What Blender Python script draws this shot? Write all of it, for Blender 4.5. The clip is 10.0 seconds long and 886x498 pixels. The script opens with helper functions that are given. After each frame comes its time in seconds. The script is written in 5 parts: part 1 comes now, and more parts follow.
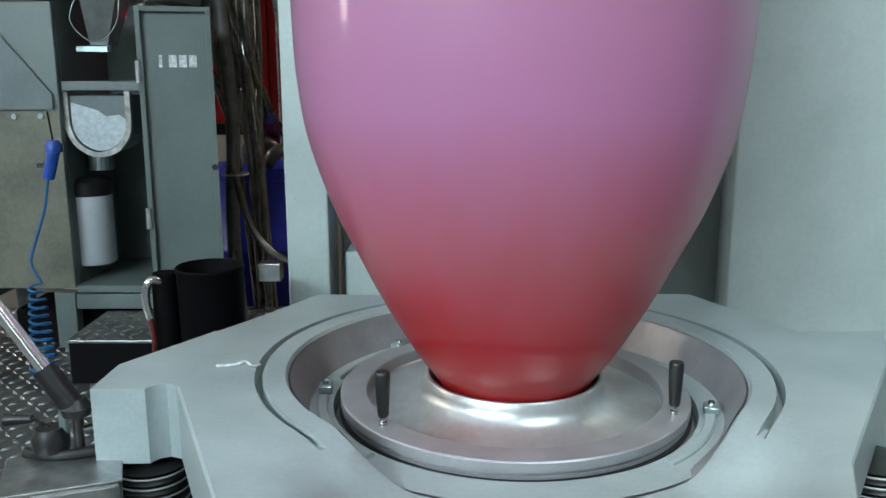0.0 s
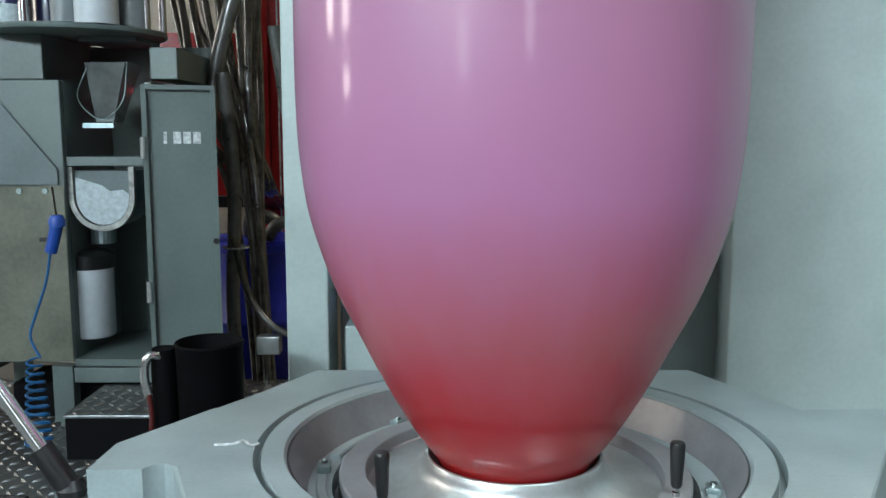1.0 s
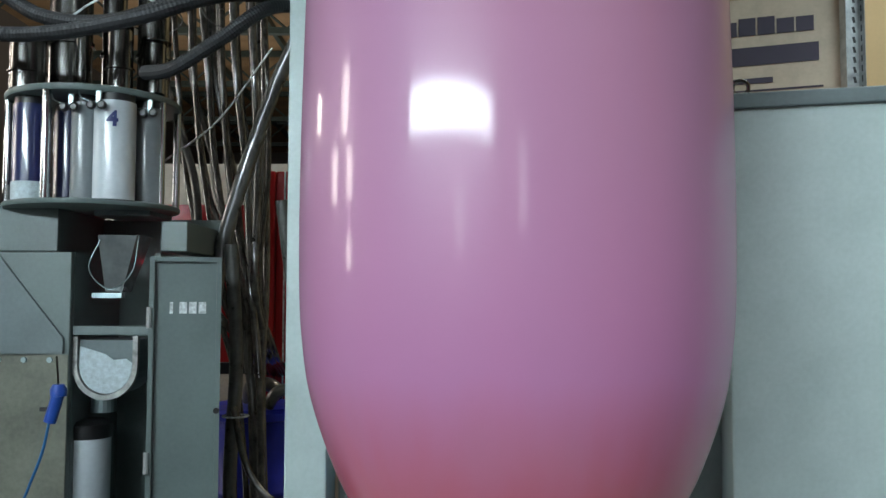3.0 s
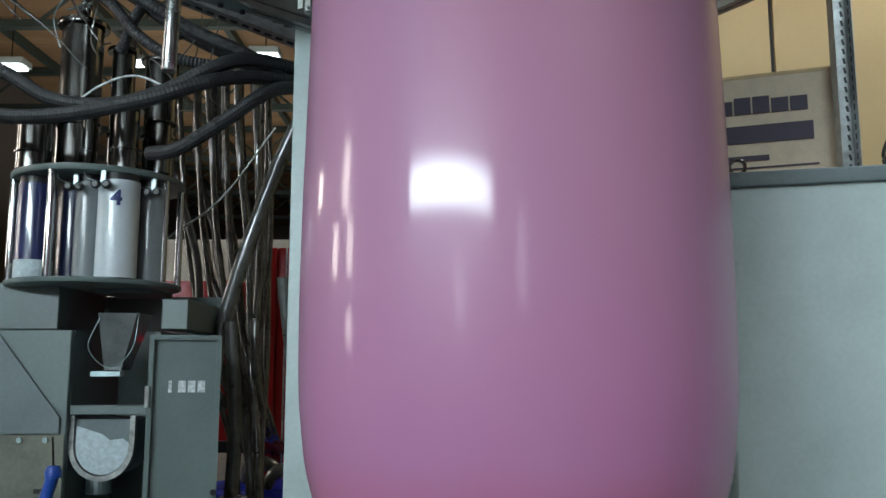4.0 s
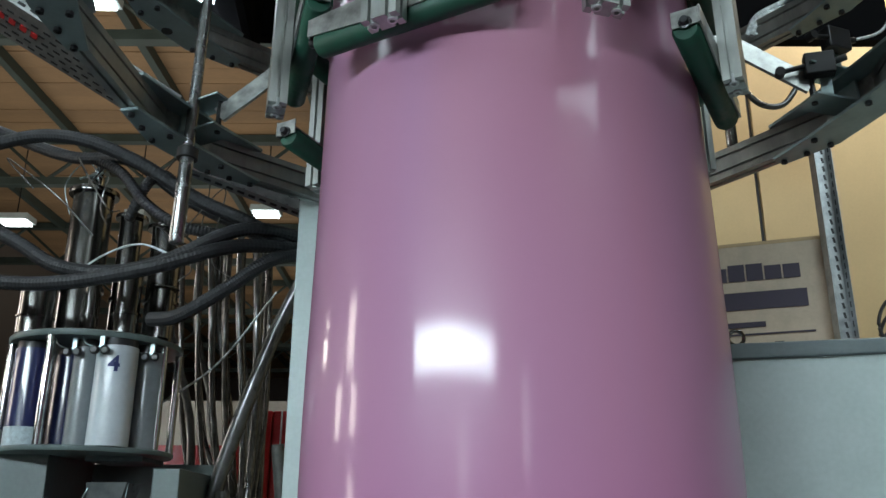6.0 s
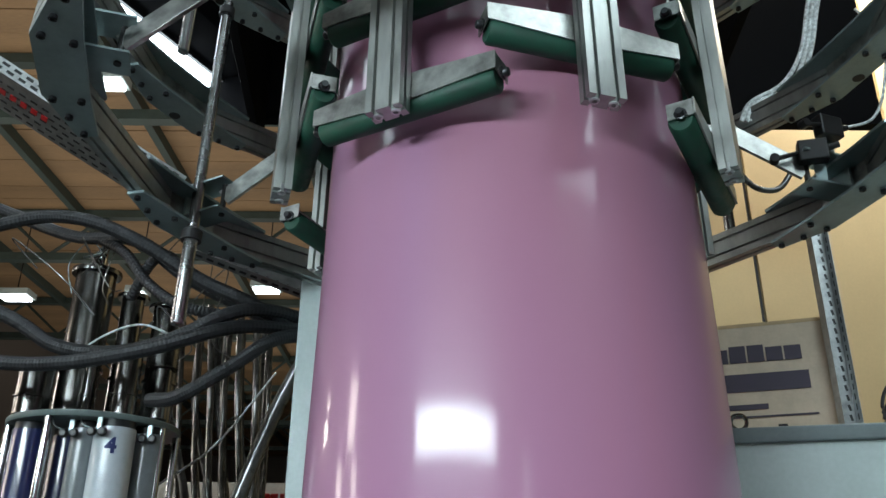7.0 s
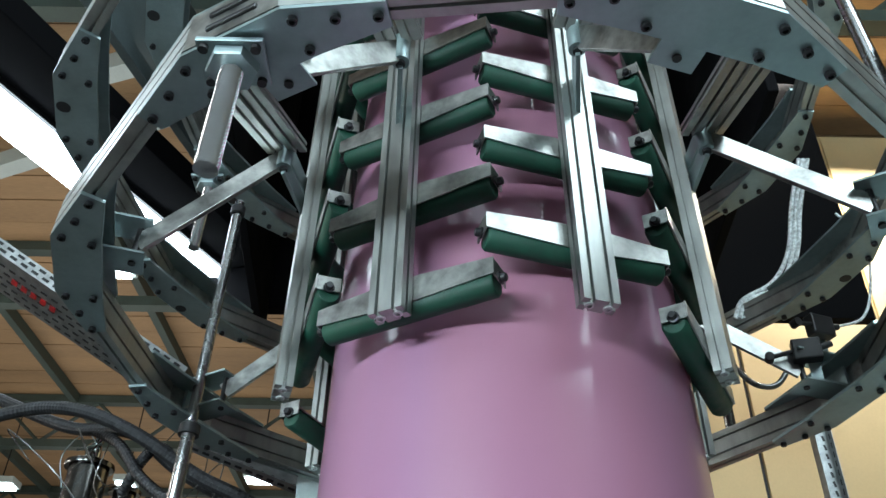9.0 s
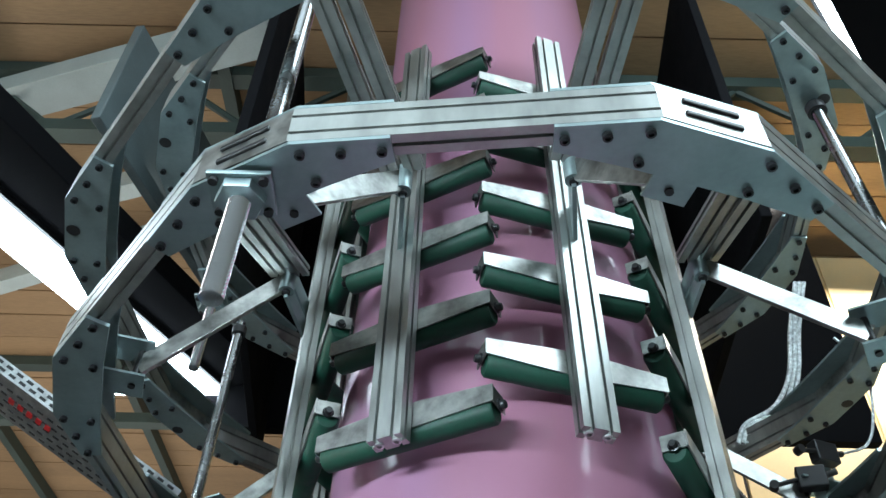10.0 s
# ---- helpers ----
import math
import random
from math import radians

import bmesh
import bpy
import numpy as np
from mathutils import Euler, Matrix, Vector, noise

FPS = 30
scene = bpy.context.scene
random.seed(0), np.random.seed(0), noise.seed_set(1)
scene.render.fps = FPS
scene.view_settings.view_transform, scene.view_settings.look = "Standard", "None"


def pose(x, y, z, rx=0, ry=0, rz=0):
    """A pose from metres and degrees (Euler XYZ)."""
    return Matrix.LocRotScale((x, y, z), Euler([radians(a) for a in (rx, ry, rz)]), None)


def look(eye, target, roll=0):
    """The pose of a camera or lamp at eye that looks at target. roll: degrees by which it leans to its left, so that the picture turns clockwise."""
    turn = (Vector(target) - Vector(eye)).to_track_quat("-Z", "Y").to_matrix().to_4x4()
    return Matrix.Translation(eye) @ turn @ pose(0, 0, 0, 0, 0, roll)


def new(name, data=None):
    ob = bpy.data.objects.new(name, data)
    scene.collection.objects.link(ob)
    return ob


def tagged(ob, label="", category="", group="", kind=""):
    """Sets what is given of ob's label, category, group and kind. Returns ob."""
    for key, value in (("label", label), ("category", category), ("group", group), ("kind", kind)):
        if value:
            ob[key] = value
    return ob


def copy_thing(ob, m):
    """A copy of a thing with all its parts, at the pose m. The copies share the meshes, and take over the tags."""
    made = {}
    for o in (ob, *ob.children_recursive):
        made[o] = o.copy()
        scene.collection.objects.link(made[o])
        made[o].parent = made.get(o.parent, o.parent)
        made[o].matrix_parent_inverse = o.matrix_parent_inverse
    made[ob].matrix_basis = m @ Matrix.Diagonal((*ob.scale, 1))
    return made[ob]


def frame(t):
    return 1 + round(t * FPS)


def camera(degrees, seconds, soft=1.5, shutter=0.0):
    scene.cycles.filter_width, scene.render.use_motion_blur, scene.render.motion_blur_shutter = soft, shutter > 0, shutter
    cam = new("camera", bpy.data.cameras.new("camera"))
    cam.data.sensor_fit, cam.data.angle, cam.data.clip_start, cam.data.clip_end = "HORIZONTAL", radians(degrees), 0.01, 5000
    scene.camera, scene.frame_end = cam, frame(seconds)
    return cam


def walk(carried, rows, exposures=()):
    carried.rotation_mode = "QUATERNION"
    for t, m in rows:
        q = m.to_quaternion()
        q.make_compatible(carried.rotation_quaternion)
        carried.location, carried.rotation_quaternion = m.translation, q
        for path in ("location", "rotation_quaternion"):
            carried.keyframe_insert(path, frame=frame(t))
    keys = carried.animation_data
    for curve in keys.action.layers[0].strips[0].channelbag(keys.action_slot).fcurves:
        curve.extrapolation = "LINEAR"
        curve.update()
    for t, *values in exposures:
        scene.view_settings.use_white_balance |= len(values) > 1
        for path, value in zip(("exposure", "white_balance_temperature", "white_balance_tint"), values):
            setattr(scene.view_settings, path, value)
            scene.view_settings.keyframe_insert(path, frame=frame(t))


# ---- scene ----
cam = camera(55.15, 10.0, soft=1.5)
PATH = [
    (0.0, 0.0, 0.0, 1.7, -12.02, 0.09, 0.0), (0.5, -0.001, -0.002, 1.707, -10.03, 0.02, 0.01),
    (1.0, -0.004, -0.011, 1.73, -7.51, -0.01, -0.1), (1.5, 0.001, -0.027, 1.742, -5.25, 0.0, -0.08),
    (2.0, 0.0, -0.038, 1.759, -2.42, -0.15, -0.1), (2.5, 0.003, -0.05, 1.767, 0.55, -0.19, 0.0),
    (4.0, 0.012, -0.063, 1.794, 8.08, -0.05, 0.25), (4.5, -0.004, -0.063, 1.816, 10.48, -0.09, 0.0),
    (5.0, -0.008, -0.069, 1.829, 13.09, -0.16, -0.12), (6.5, -0.01, -0.098, 1.859, 20.89, -0.37, -0.22),
    (7.0, -0.012, -0.111, 1.866, 23.38, -0.47, -0.27), (7.5, -0.013, -0.123, 1.871, 25.67, -0.54, -0.34),
    (8.0, -0.016, -0.136, 1.874, 28.51, -0.57, -0.41), (8.5, -0.015, -0.152, 1.873, 31.75, -0.66, -0.46),
    (9.0, -0.014, -0.168, 1.874, 35.83, -0.84, -0.53), (9.5, -0.014, -0.188, 1.88, 39.44, -0.97, -0.63),
    (10.0, -0.013, -0.207, 1.876, 43.58, -1.15, -0.73)]
walk(cam, [(t, pose(x, y, z, 90 + p, r, w)) for t, x, y, z, p, r, w in PATH],
     exposures=[(0.0, 0.38, 6500, 10), (2.5, 0.34, 6500, 10), (4.0, 0.0, 6500, 10), (5.0, -0.1, 6500, 10), (6.5, -0.02, 6500, 10), (8.5, 0.28, 6400, 9.5), (10.0, 0.56, 6200, 9)])

# ---- world and light ----
world = bpy.data.worlds.new("hall_air")
scene.world = world
world.use_nodes = True
world.node_tree.nodes["Background"].inputs[0].default_value = (0.75, 0.88, 1.0, 1)
world.node_tree.nodes["Background"].inputs[1].default_value = 0.06


def area(name, m, sx, sy, power, colour, spread=180):
    d = bpy.data.lights.new(name, "AREA")
    d.shape, d.size, d.size_y, d.energy, d.color = "RECTANGLE", sx, sy, power, colour
    d.spread = radians(spread)
    ob = new(name, d)
    ob.matrix_world = m
    return ob


COOL = (0.765, 0.935, 1.0)
AX0 = 0.172
# hall_light_front, _side, _left: unseen overhead lights, placed to brighten machine and film
area("hall_light_front", look((-1.6, -2.1, 7.1), (0.2, 2.2, 1.0)), 4.0, 1.2, 42, COOL)
# added at the unseen panel, to brighten film, table and cabinet
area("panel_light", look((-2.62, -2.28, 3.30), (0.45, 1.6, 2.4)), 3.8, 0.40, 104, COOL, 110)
area("hall_light_side", look((2.6, -1.5, 6.4), (1.1, 2.4, 1.4)), 2.0, 3.0, 195, COOL)
area("hall_light_left", look((-4.6, 2.0, 6.9), (-1.0, 3.2, 1.5)), 1.6, 5.0, 8, COOL)
# unseen fill added behind the partition to brighten the cream wall
area("hall_light_back", look((3.2, 4.85, 6.9), (3.0, 5.5, 3.0)), 3.0, 0.5, 195, (1.0, 0.92, 0.80))
# unseen fill facing up, added to brighten the ceiling boards
area("hall_light_roof", look((-4.2, 12.0, 4.9), (-4.2, 12.2, 7.6)), 6.0, 18.0, 165, (1.0, 0.95, 0.88))

# ---- materials ----


def mat(name, colour, rough=0.5, metal=0.0, vary=0.12, scale=6.0, bump=0.0, fine=60.0, stretch=(1, 1, 1), coat=0.0, second=None):
    """A surface with large stains, fine grain and a little relief."""
    m = bpy.data.materials.new(name)
    m.use_nodes = True
    nt = m.node_tree
    N, L = nt.nodes, nt.links
    b = N["Principled BSDF"]
    co = N.new("ShaderNodeTexCoord")
    mp = N.new("ShaderNodeMapping")
    mp.inputs["Scale"].default_value = stretch
    L.new(co.outputs["Object"], mp.inputs[0])
    n1, n2 = N.new("ShaderNodeTexNoise"), N.new("ShaderNodeTexNoise")
    n1.inputs["Scale"].default_value, n1.inputs["Detail"].default_value = scale, 5
    n2.inputs["Scale"].default_value, n2.inputs["Detail"].default_value = fine, 3
    L.new(mp.outputs[0], n1.inputs[0]), L.new(mp.outputs[0], n2.inputs[0])
    add = N.new("ShaderNodeMath")
    add.operation = "MULTIPLY_ADD"
    add.inputs[1].default_value = 0.35
    L.new(n2.outputs[0], add.inputs[0]), L.new(n1.outputs[0], add.inputs[2])
    ramp = N.new("ShaderNodeValToRGB")
    dark = second if second else tuple(c * (1 - 1.6 * vary) for c in colour)
    light = tuple(min(1, c * (1 + vary)) for c in colour)
    ramp.color_ramp.elements[0].position, ramp.color_ramp.elements[1].position = 0.42, 0.92
    ramp.color_ramp.elements[0].color, ramp.color_ramp.elements[1].color = (*dark, 1), (*light, 1)
    L.new(add.outputs[0], ramp.inputs[0]), L.new(ramp.outputs[0], b.inputs["Base Color"])
    rr = N.new("ShaderNodeMapRange")
    rr.inputs["From Min"].default_value, rr.inputs["From Max"].default_value = 0.3, 0.9
    rr.inputs["To Min"].default_value, rr.inputs["To Max"].default_value = max(0.02, rough * 0.8), min(1, rough * 1.25)
    L.new(add.outputs[0], rr.inputs[0]), L.new(rr.outputs[0], b.inputs["Roughness"])
    b.inputs["Metallic"].default_value = metal
    b.inputs["Coat Weight"].default_value = coat
    if bump:
        bp = N.new("ShaderNodeBump")
        bp.inputs["Strength"].default_value, bp.inputs["Distance"].default_value = bump, 0.003
        L.new(add.outputs[0], bp.inputs["Height"]), L.new(bp.outputs[0], b.inputs["Normal"])
    return m


def glow(name, colour, strength):
    m = bpy.data.materials.new(name)
    m.use_nodes = True
    b = m.node_tree.nodes["Principled BSDF"]
    b.inputs["Base Color"].default_value = (0.8, 0.8, 0.8, 1)
    b.inputs["Emission Color"].default_value = (*colour, 1)
    b.inputs["Emission Strength"].default_value = strength
    return m


def film_material():
    """Blown film: thick and red at the die, thin and pink above, faint stripes along the draw."""
    m = mat("film", (0.5, 0.2, 0.3), rough=0.2, vary=0.05)
    nt = m.node_tree
    N, L = nt.nodes, nt.links
    b = N["Principled BSDF"]
    geo = N.new("ShaderNodeNewGeometry")
    sep = N.new("ShaderNodeSeparateXYZ")
    L.new(geo.outputs["Position"], sep.inputs[0])
    rng = N.new("ShaderNodeMapRange")
    rng.inputs["From Min"].default_value, rng.inputs["From Max"].default_value = 0.9, 2.9
    mpp = N.new("ShaderNodeMapping")
    mpp.inputs["Scale"].default_value = (9, 9, 0.5)
    L.new(geo.outputs["Position"], mpp.inputs[0])
    st = N.new("ShaderNodeTexNoise")
    st.inputs["Scale"].default_value = 1.6
    L.new(mpp.outputs[0], st.inputs[0])
    mm = N.new("ShaderNodeMath")
    mm.operation = "MULTIPLY_ADD"
    mm.inputs[1].default_value = 0.08
    L.new(st.outputs[0], mm.inputs[0]), L.new(sep.outputs[2], mm.inputs[2])
    L.new(mm.outputs[0], rng.inputs[0])
    ramp = N.new("ShaderNodeValToRGB")
    e = ramp.color_ramp.elements
    e[0].position, e[0].color = 0.05, (0.42, 0.012, 0.012, 1)
    e[1].position, e[1].color = 1.0, (0.41, 0.185, 0.255, 1)
    for at, c in ((0.14, (0.46, 0.022, 0.028, 1)), (0.24, (0.5, 0.1, 0.13, 1)), (0.38, (0.465, 0.182, 0.335, 1)), (0.6, (0.445, 0.2, 0.312, 1))):
        e.new(at).color = c
    L.new(rng.outputs[0], ramp.inputs[0])
    # soft upright violet bands, painted in for bluish daylight mirrored on the film
    mp2, n2, band, amount, tint = N.new("ShaderNodeMapping"), N.new("ShaderNodeTexNoise"), N.new("ShaderNodeMapRange"), N.new("ShaderNodeMath"), N.new("ShaderNodeMixRGB")
    mp2.inputs["Scale"].default_value = (5, 5, 0.3)
    n2.inputs["Scale"].default_value = 0.8
    L.new(geo.outputs["Position"], mp2.inputs[0]), L.new(mp2.outputs[0], n2.inputs[0])
    band.inputs["From Min"].default_value, band.inputs["From Max"].default_value = 0.34, 0.74
    band.inputs["To Max"].default_value = 0.6
    L.new(n2.outputs[0], band.inputs[0])
    amount.operation = "MULTIPLY"
    L.new(band.outputs[0], amount.inputs[0]), L.new(rng.outputs[0], amount.inputs[1])
    tint.inputs[2].default_value = (0.35, 0.205, 0.36, 1)
    L.new(amount.outputs[0], tint.inputs[0]), L.new(ramp.outputs[0], tint.inputs[1])
    L.new(tint.outputs[0], b.inputs["Base Color"])
    b.inputs["Coat Weight"].default_value, b.inputs["Coat Roughness"].default_value = 0.55, 0.1
    for l in list(b.inputs["Roughness"].links):
        L.remove(l)
    b.inputs["Roughness"].default_value = 0.38
    b.inputs["Specular IOR Level"].default_value = 0.25
    bp = N.new("ShaderNodeBump")
    bp.inputs["Strength"].default_value, bp.inputs["Distance"].default_value = 0.12, 0.005
    L.new(st.outputs[0], bp.inputs["Height"])
    L.new(bp.outputs[0], b.inputs["Normal"]), L.new(bp.outputs[0], b.inputs["Coat Normal"])
    # the thin film lets some light through
    tr, mx = N.new("ShaderNodeBsdfTranslucent"), N.new("ShaderNodeMixShader")
    mx.inputs[0].default_value = 0.22
    L.new(tint.outputs[0], tr.inputs[0])
    L.new(b.outputs[0], mx.inputs[1]), L.new(tr.outputs[0], mx.inputs[2])
    L.new(mx.outputs[0], N["Material Output"].inputs[0])
    return m


FILM = film_material()
PAINT = mat("grey_green_paint", (0.43, 0.51, 0.50), rough=0.36, vary=0.1, scale=3, bump=0.05)
PAINT_DARK = mat("grey_machine_paint", (0.13, 0.165, 0.17), rough=0.45, vary=0.16, scale=4, bump=0.08)
# the casing's grey-green, darkened for the weaker light at the dosing station
CAB = mat("dosing_cabinet_paint", (0.13, 0.168, 0.163), rough=0.42, vary=0.14, scale=3, bump=0.06)
TABLE = mat("cast_table_paint", (0.325, 0.385, 0.39), rough=0.36, vary=0.13, scale=5, bump=0.012, fine=90)
STEEL = mat("turned_steel", (0.58, 0.60, 0.60), rough=0.33, metal=0.75, vary=0.16, scale=7, bump=0.05)
ALLOY = mat("cast_alloy_ring", (0.36, 0.36, 0.375), rough=0.4, metal=0.45, vary=0.12, scale=9, bump=0.08)
ALU = mat("anodised_aluminium", (0.40, 0.415, 0.395), rough=0.4, metal=1.0, vary=0.16, scale=14, bump=0.03, stretch=(1, 1, 0.3))
SHEET = mat("brushed_sheet_metal", (0.40, 0.405, 0.385), rough=0.34, metal=1.0, vary=0.34, scale=16, bump=0.05)
PLATE = mat("grey_plate_metal", (0.335, 0.42, 0.425), rough=0.38, metal=0.85, vary=0.12, scale=9, bump=0.05)
CHROME = mat("polished_steel", (0.45, 0.46, 0.46), rough=0.08, metal=1.0, vary=0.06, scale=10)
BRIGHT = mat("bright_plated_steel", (0.8, 0.82, 0.83), rough=0.13, metal=0.88, vary=0.06, scale=10)
STAINLESS = mat("stainless_tube", (0.17, 0.165, 0.155), rough=0.2, metal=1.0, vary=0.15, scale=6)
SHAFT = mat("drawn_steel_shaft", (0.27, 0.275, 0.275), rough=0.24, metal=1.0, vary=0.1, scale=12)
BLACK = mat("black_plastic", (0.012, 0.012, 0.013), rough=0.4, vary=0.2, scale=20)
BLACK_MATT = mat("matt_black_sheet", (0.006, 0.006, 0.007), rough=0.85, vary=0.2, scale=3)
BLACK_MATT.node_tree.nodes["Principled BSDF"].inputs["Specular IOR Level"].default_value = 0.08
DRUM_BLACK = mat("black_painted_drum", (0.003, 0.003, 0.004), rough=0.6, vary=0.3, scale=9)
DRUM_BLACK.node_tree.nodes["Principled BSDF"].inputs["Specular IOR Level"].default_value = 0.06
BOLT = mat("blackened_bolt_steel", (0.05, 0.052, 0.055), rough=0.3, metal=0.8, vary=0.2, scale=40)
RUBBER = mat("ribbed_hose_rubber", (0.011, 0.012, 0.014), rough=0.5, vary=0.25, scale=12)
HOSE = mat("clear_braided_hose", (0.085, 0.08, 0.07), rough=0.16, vary=0.5, scale=14, bump=0.5, coat=1.0)
HOSE_GREY = mat("grey_conveying_hose", (0.085, 0.085, 0.078), rough=0.28, vary=0.35, scale=14, coat=0.6)
GREEN = mat("green_roller_cover", (0.004, 0.05, 0.029), rough=0.55, vary=0.2, scale=30, bump=0.05)
WHITE_TUBE = mat("milky_tube", (0.5, 0.55, 0.58), rough=0.4, vary=0.08, scale=5, coat=0.25)
GREY_TUBE = mat("grey_milky_tube", (0.17, 0.19, 0.2), rough=0.4, vary=0.15, scale=5, coat=0.25)
BLUE_TUBE = mat("tinted_blue_tube", (0.01, 0.018, 0.085), rough=0.3, vary=0.15, scale=5, coat=0.6)
BLUE = mat("blue_drum_plastic", (0.015, 0.028, 0.42), rough=0.35, vary=0.2, scale=6)
BLUE_GUN = mat("blue_air_gun", (0.01, 0.06, 0.32), rough=0.35, vary=0.1, scale=30)
BLUE_HOSE = mat("blue_coil_hose", (0.008, 0.10, 0.26), rough=0.3, vary=0.1, scale=30)
RED = mat("red_rack_paint", (0.42, 0.012, 0.014), rough=0.35, vary=0.12, scale=5)
CREAM = mat("cream_wall_panel", (0.62, 0.49, 0.27), rough=0.6, vary=0.06, scale=1.5)
CARD = mat("cardboard", (0.50, 0.43, 0.33), rough=0.75, vary=0.1, scale=10)
CARD_SIDE = mat("cardboard_edge", (0.44, 0.34, 0.2), rough=0.8, vary=0.1, scale=10)
INK = mat("violet_print", (0.045, 0.038, 0.06), rough=0.6, vary=0.1, scale=20)
INK_BLUE = mat("blue_print", (0.01, 0.02, 0.11), rough=0.5, vary=0.1, scale=20)
PALE = mat("worn_white_lettering", (0.62, 0.66, 0.66), rough=0.5, vary=0.3, scale=60)
GRANULES = mat("white_granules", (0.48, 0.56, 0.59), rough=0.7, vary=0.15, scale=60, bump=0.6, fine=240)
WOOD = mat("ceiling_boards", (0.37, 0.24, 0.125), rough=0.65, vary=0.25, scale=1.2, stretch=(0.2, 1.4, 1))
TRUSS = mat("green_truss_paint", (0.05, 0.075, 0.065), rough=0.5, vary=0.2, scale=4)
TREAD = mat("chequer_plate", (0.23, 0.24, 0.245), rough=0.35, metal=0.9, vary=0.25, scale=8)
CONCRETE = mat("hall_floor_concrete", (0.16, 0.16, 0.15), rough=0.7, vary=0.2, scale=2, bump=0.1)
HALL = mat("hall_wall", (0.17, 0.15, 0.13), rough=0.7, vary=0.1, scale=0.7)
GALV = mat("galvanised_sheet", (0.42, 0.44, 0.44), rough=0.35, metal=0.9, vary=0.22, scale=18)
SMOKE = mat("smoky_plastic", (0.13, 0.14, 0.14), rough=0.2, vary=0.2, scale=12, coat=0.5)
DARK_RED = mat("dark_red_hose", (0.10, 0.012, 0.012), rough=0.4, vary=0.2, scale=20)
CLEAR_EDGE = mat("clear_pipe", (0.55, 0.58, 0.6), rough=0.1, vary=0.1, scale=10, coat=0.8)
LAMP = glow("fluorescent_tubes", (0.86, 0.95, 1.0), 9.0)
LAMP_BIG = glow("bright_light_strip", (0.80, 0.92, 1.0), 10.0)
PANEL_GLOW = glow("white_light_panel", (0.82, 0.9, 1.0), 4.0)
WINDOW_FAR = glow("far_window_daylight", (0.85, 0.92, 1.0), 6.0)
WINDOW_WARM = glow("window_evening", (1.0, 0.92, 0.82), 21.0)
STAINED = mat("stained_panel_paint", (0.15, 0.155, 0.12), rough=0.5, vary=0.3, scale=4, bump=0.06)
LED_RED = glow("red_indicator", (1.0, 0.03, 0.05), 3.0)

# ---- mesh tools ----


def mesh_ob(name, bm, material, smooth=None):
    me = bpy.data.meshes.new(name)
    bmesh.ops.recalc_face_normals(bm, faces=bm.faces[:])
    if smooth is not None:
        for f in bm.faces:
            f.smooth = True
        for e in bm.edges:
            if len(e.link_faces) == 2 and e.calc_face_angle() > radians(smooth):
                e.smooth = False
    bm.to_mesh(me)
    bm.free()
    me.materials.append(material)
    return new(name, me)


def part(name, bm, material, parent, label="", smooth=None):
    """One mesh part under a thing; the mesh is given in the thing's own space."""
    ob = mesh_ob(name, bm, material, smooth)
    ob.parent = parent
    if label:
        ob["label"] = label
    return ob


def share(ob, parent, m):
    """One more piece on the same mesh."""
    o = new(ob.name.split(".")[0], ob.data)
    o.parent = parent
    o.matrix_basis = m
    return o


def thing(name, at, label, category, group="", rz=0.0, kind=""):
    e = new(name)
    e.empty_display_size = 0.05
    e.matrix_basis = pose(*at, 0, 0, rz)
    return tagged(e, label, category, group, kind)


def single(name, bm, material, label, category, group="", kind="", smooth=None):
    return tagged(mesh_ob(name, bm, material, smooth), label, category, group, kind)


def box(bm, x0, y0, z0, x1, y1, z1, bevel=0.0, m=None):
    g = bmesh.ops.create_cube(bm, size=1.0)
    mm = Matrix.Translation(((x0 + x1) / 2, (y0 + y1) / 2, (z0 + z1) / 2)) @ Matrix.Diagonal((abs(x1 - x0), abs(y1 - y0), abs(z1 - z0), 1))
    bmesh.ops.transform(bm, matrix=mm, verts=g["verts"])
    if bevel:
        es = list({e for v in g["verts"] for e in v.link_edges})
        r = bmesh.ops.bevel(bm, geom=es, offset=bevel, segments=2, affect="EDGES", profile=0.5)
    if m is not None:
        vs = g["verts"] if not bevel else list({v for f in r["faces"] for v in f.verts} | {v for v in g["verts"] if v.is_valid})
        bmesh.ops.transform(bm, matrix=m, verts=vs)
    return bm


def BX(*a, **k):
    return box(bmesh.new(), *a, **k)


def frame_at(a, b, up=(0, 0, 1)):
    """A pose at a whose z points to b and whose y leans to up."""
    a, b = Vector(a), Vector(b)
    z = (b - a).normalized()
    x = Vector(up).cross(z)
    if x.length < 1e-4:
        x = Vector((1, 0, 0))
    x.normalize()
    y = z.cross(x)
    m = Matrix((x, y, z)).transposed().to_4x4()
    m.translation = a
    return m, (b - a).length


def prism(bm, outline, z0, z1, m=None):
    """An outline in x and y, drawn up from z0 to z1."""
    lo = [bm.verts.new((x, y, z0)) for x, y in outline]
    hi = [bm.verts.new((x, y, z1)) for x, y in outline]
    n = len(outline)
    bm.faces.new(lo[::-1]), bm.faces.new(hi)
    for i in range(n):
        bm.faces.new((lo[i], lo[(i + 1) % n], hi[(i + 1) % n], hi[i]))
    if m is not None:
        bmesh.ops.transform(bm, matrix=m, verts=lo + hi)
    return bm


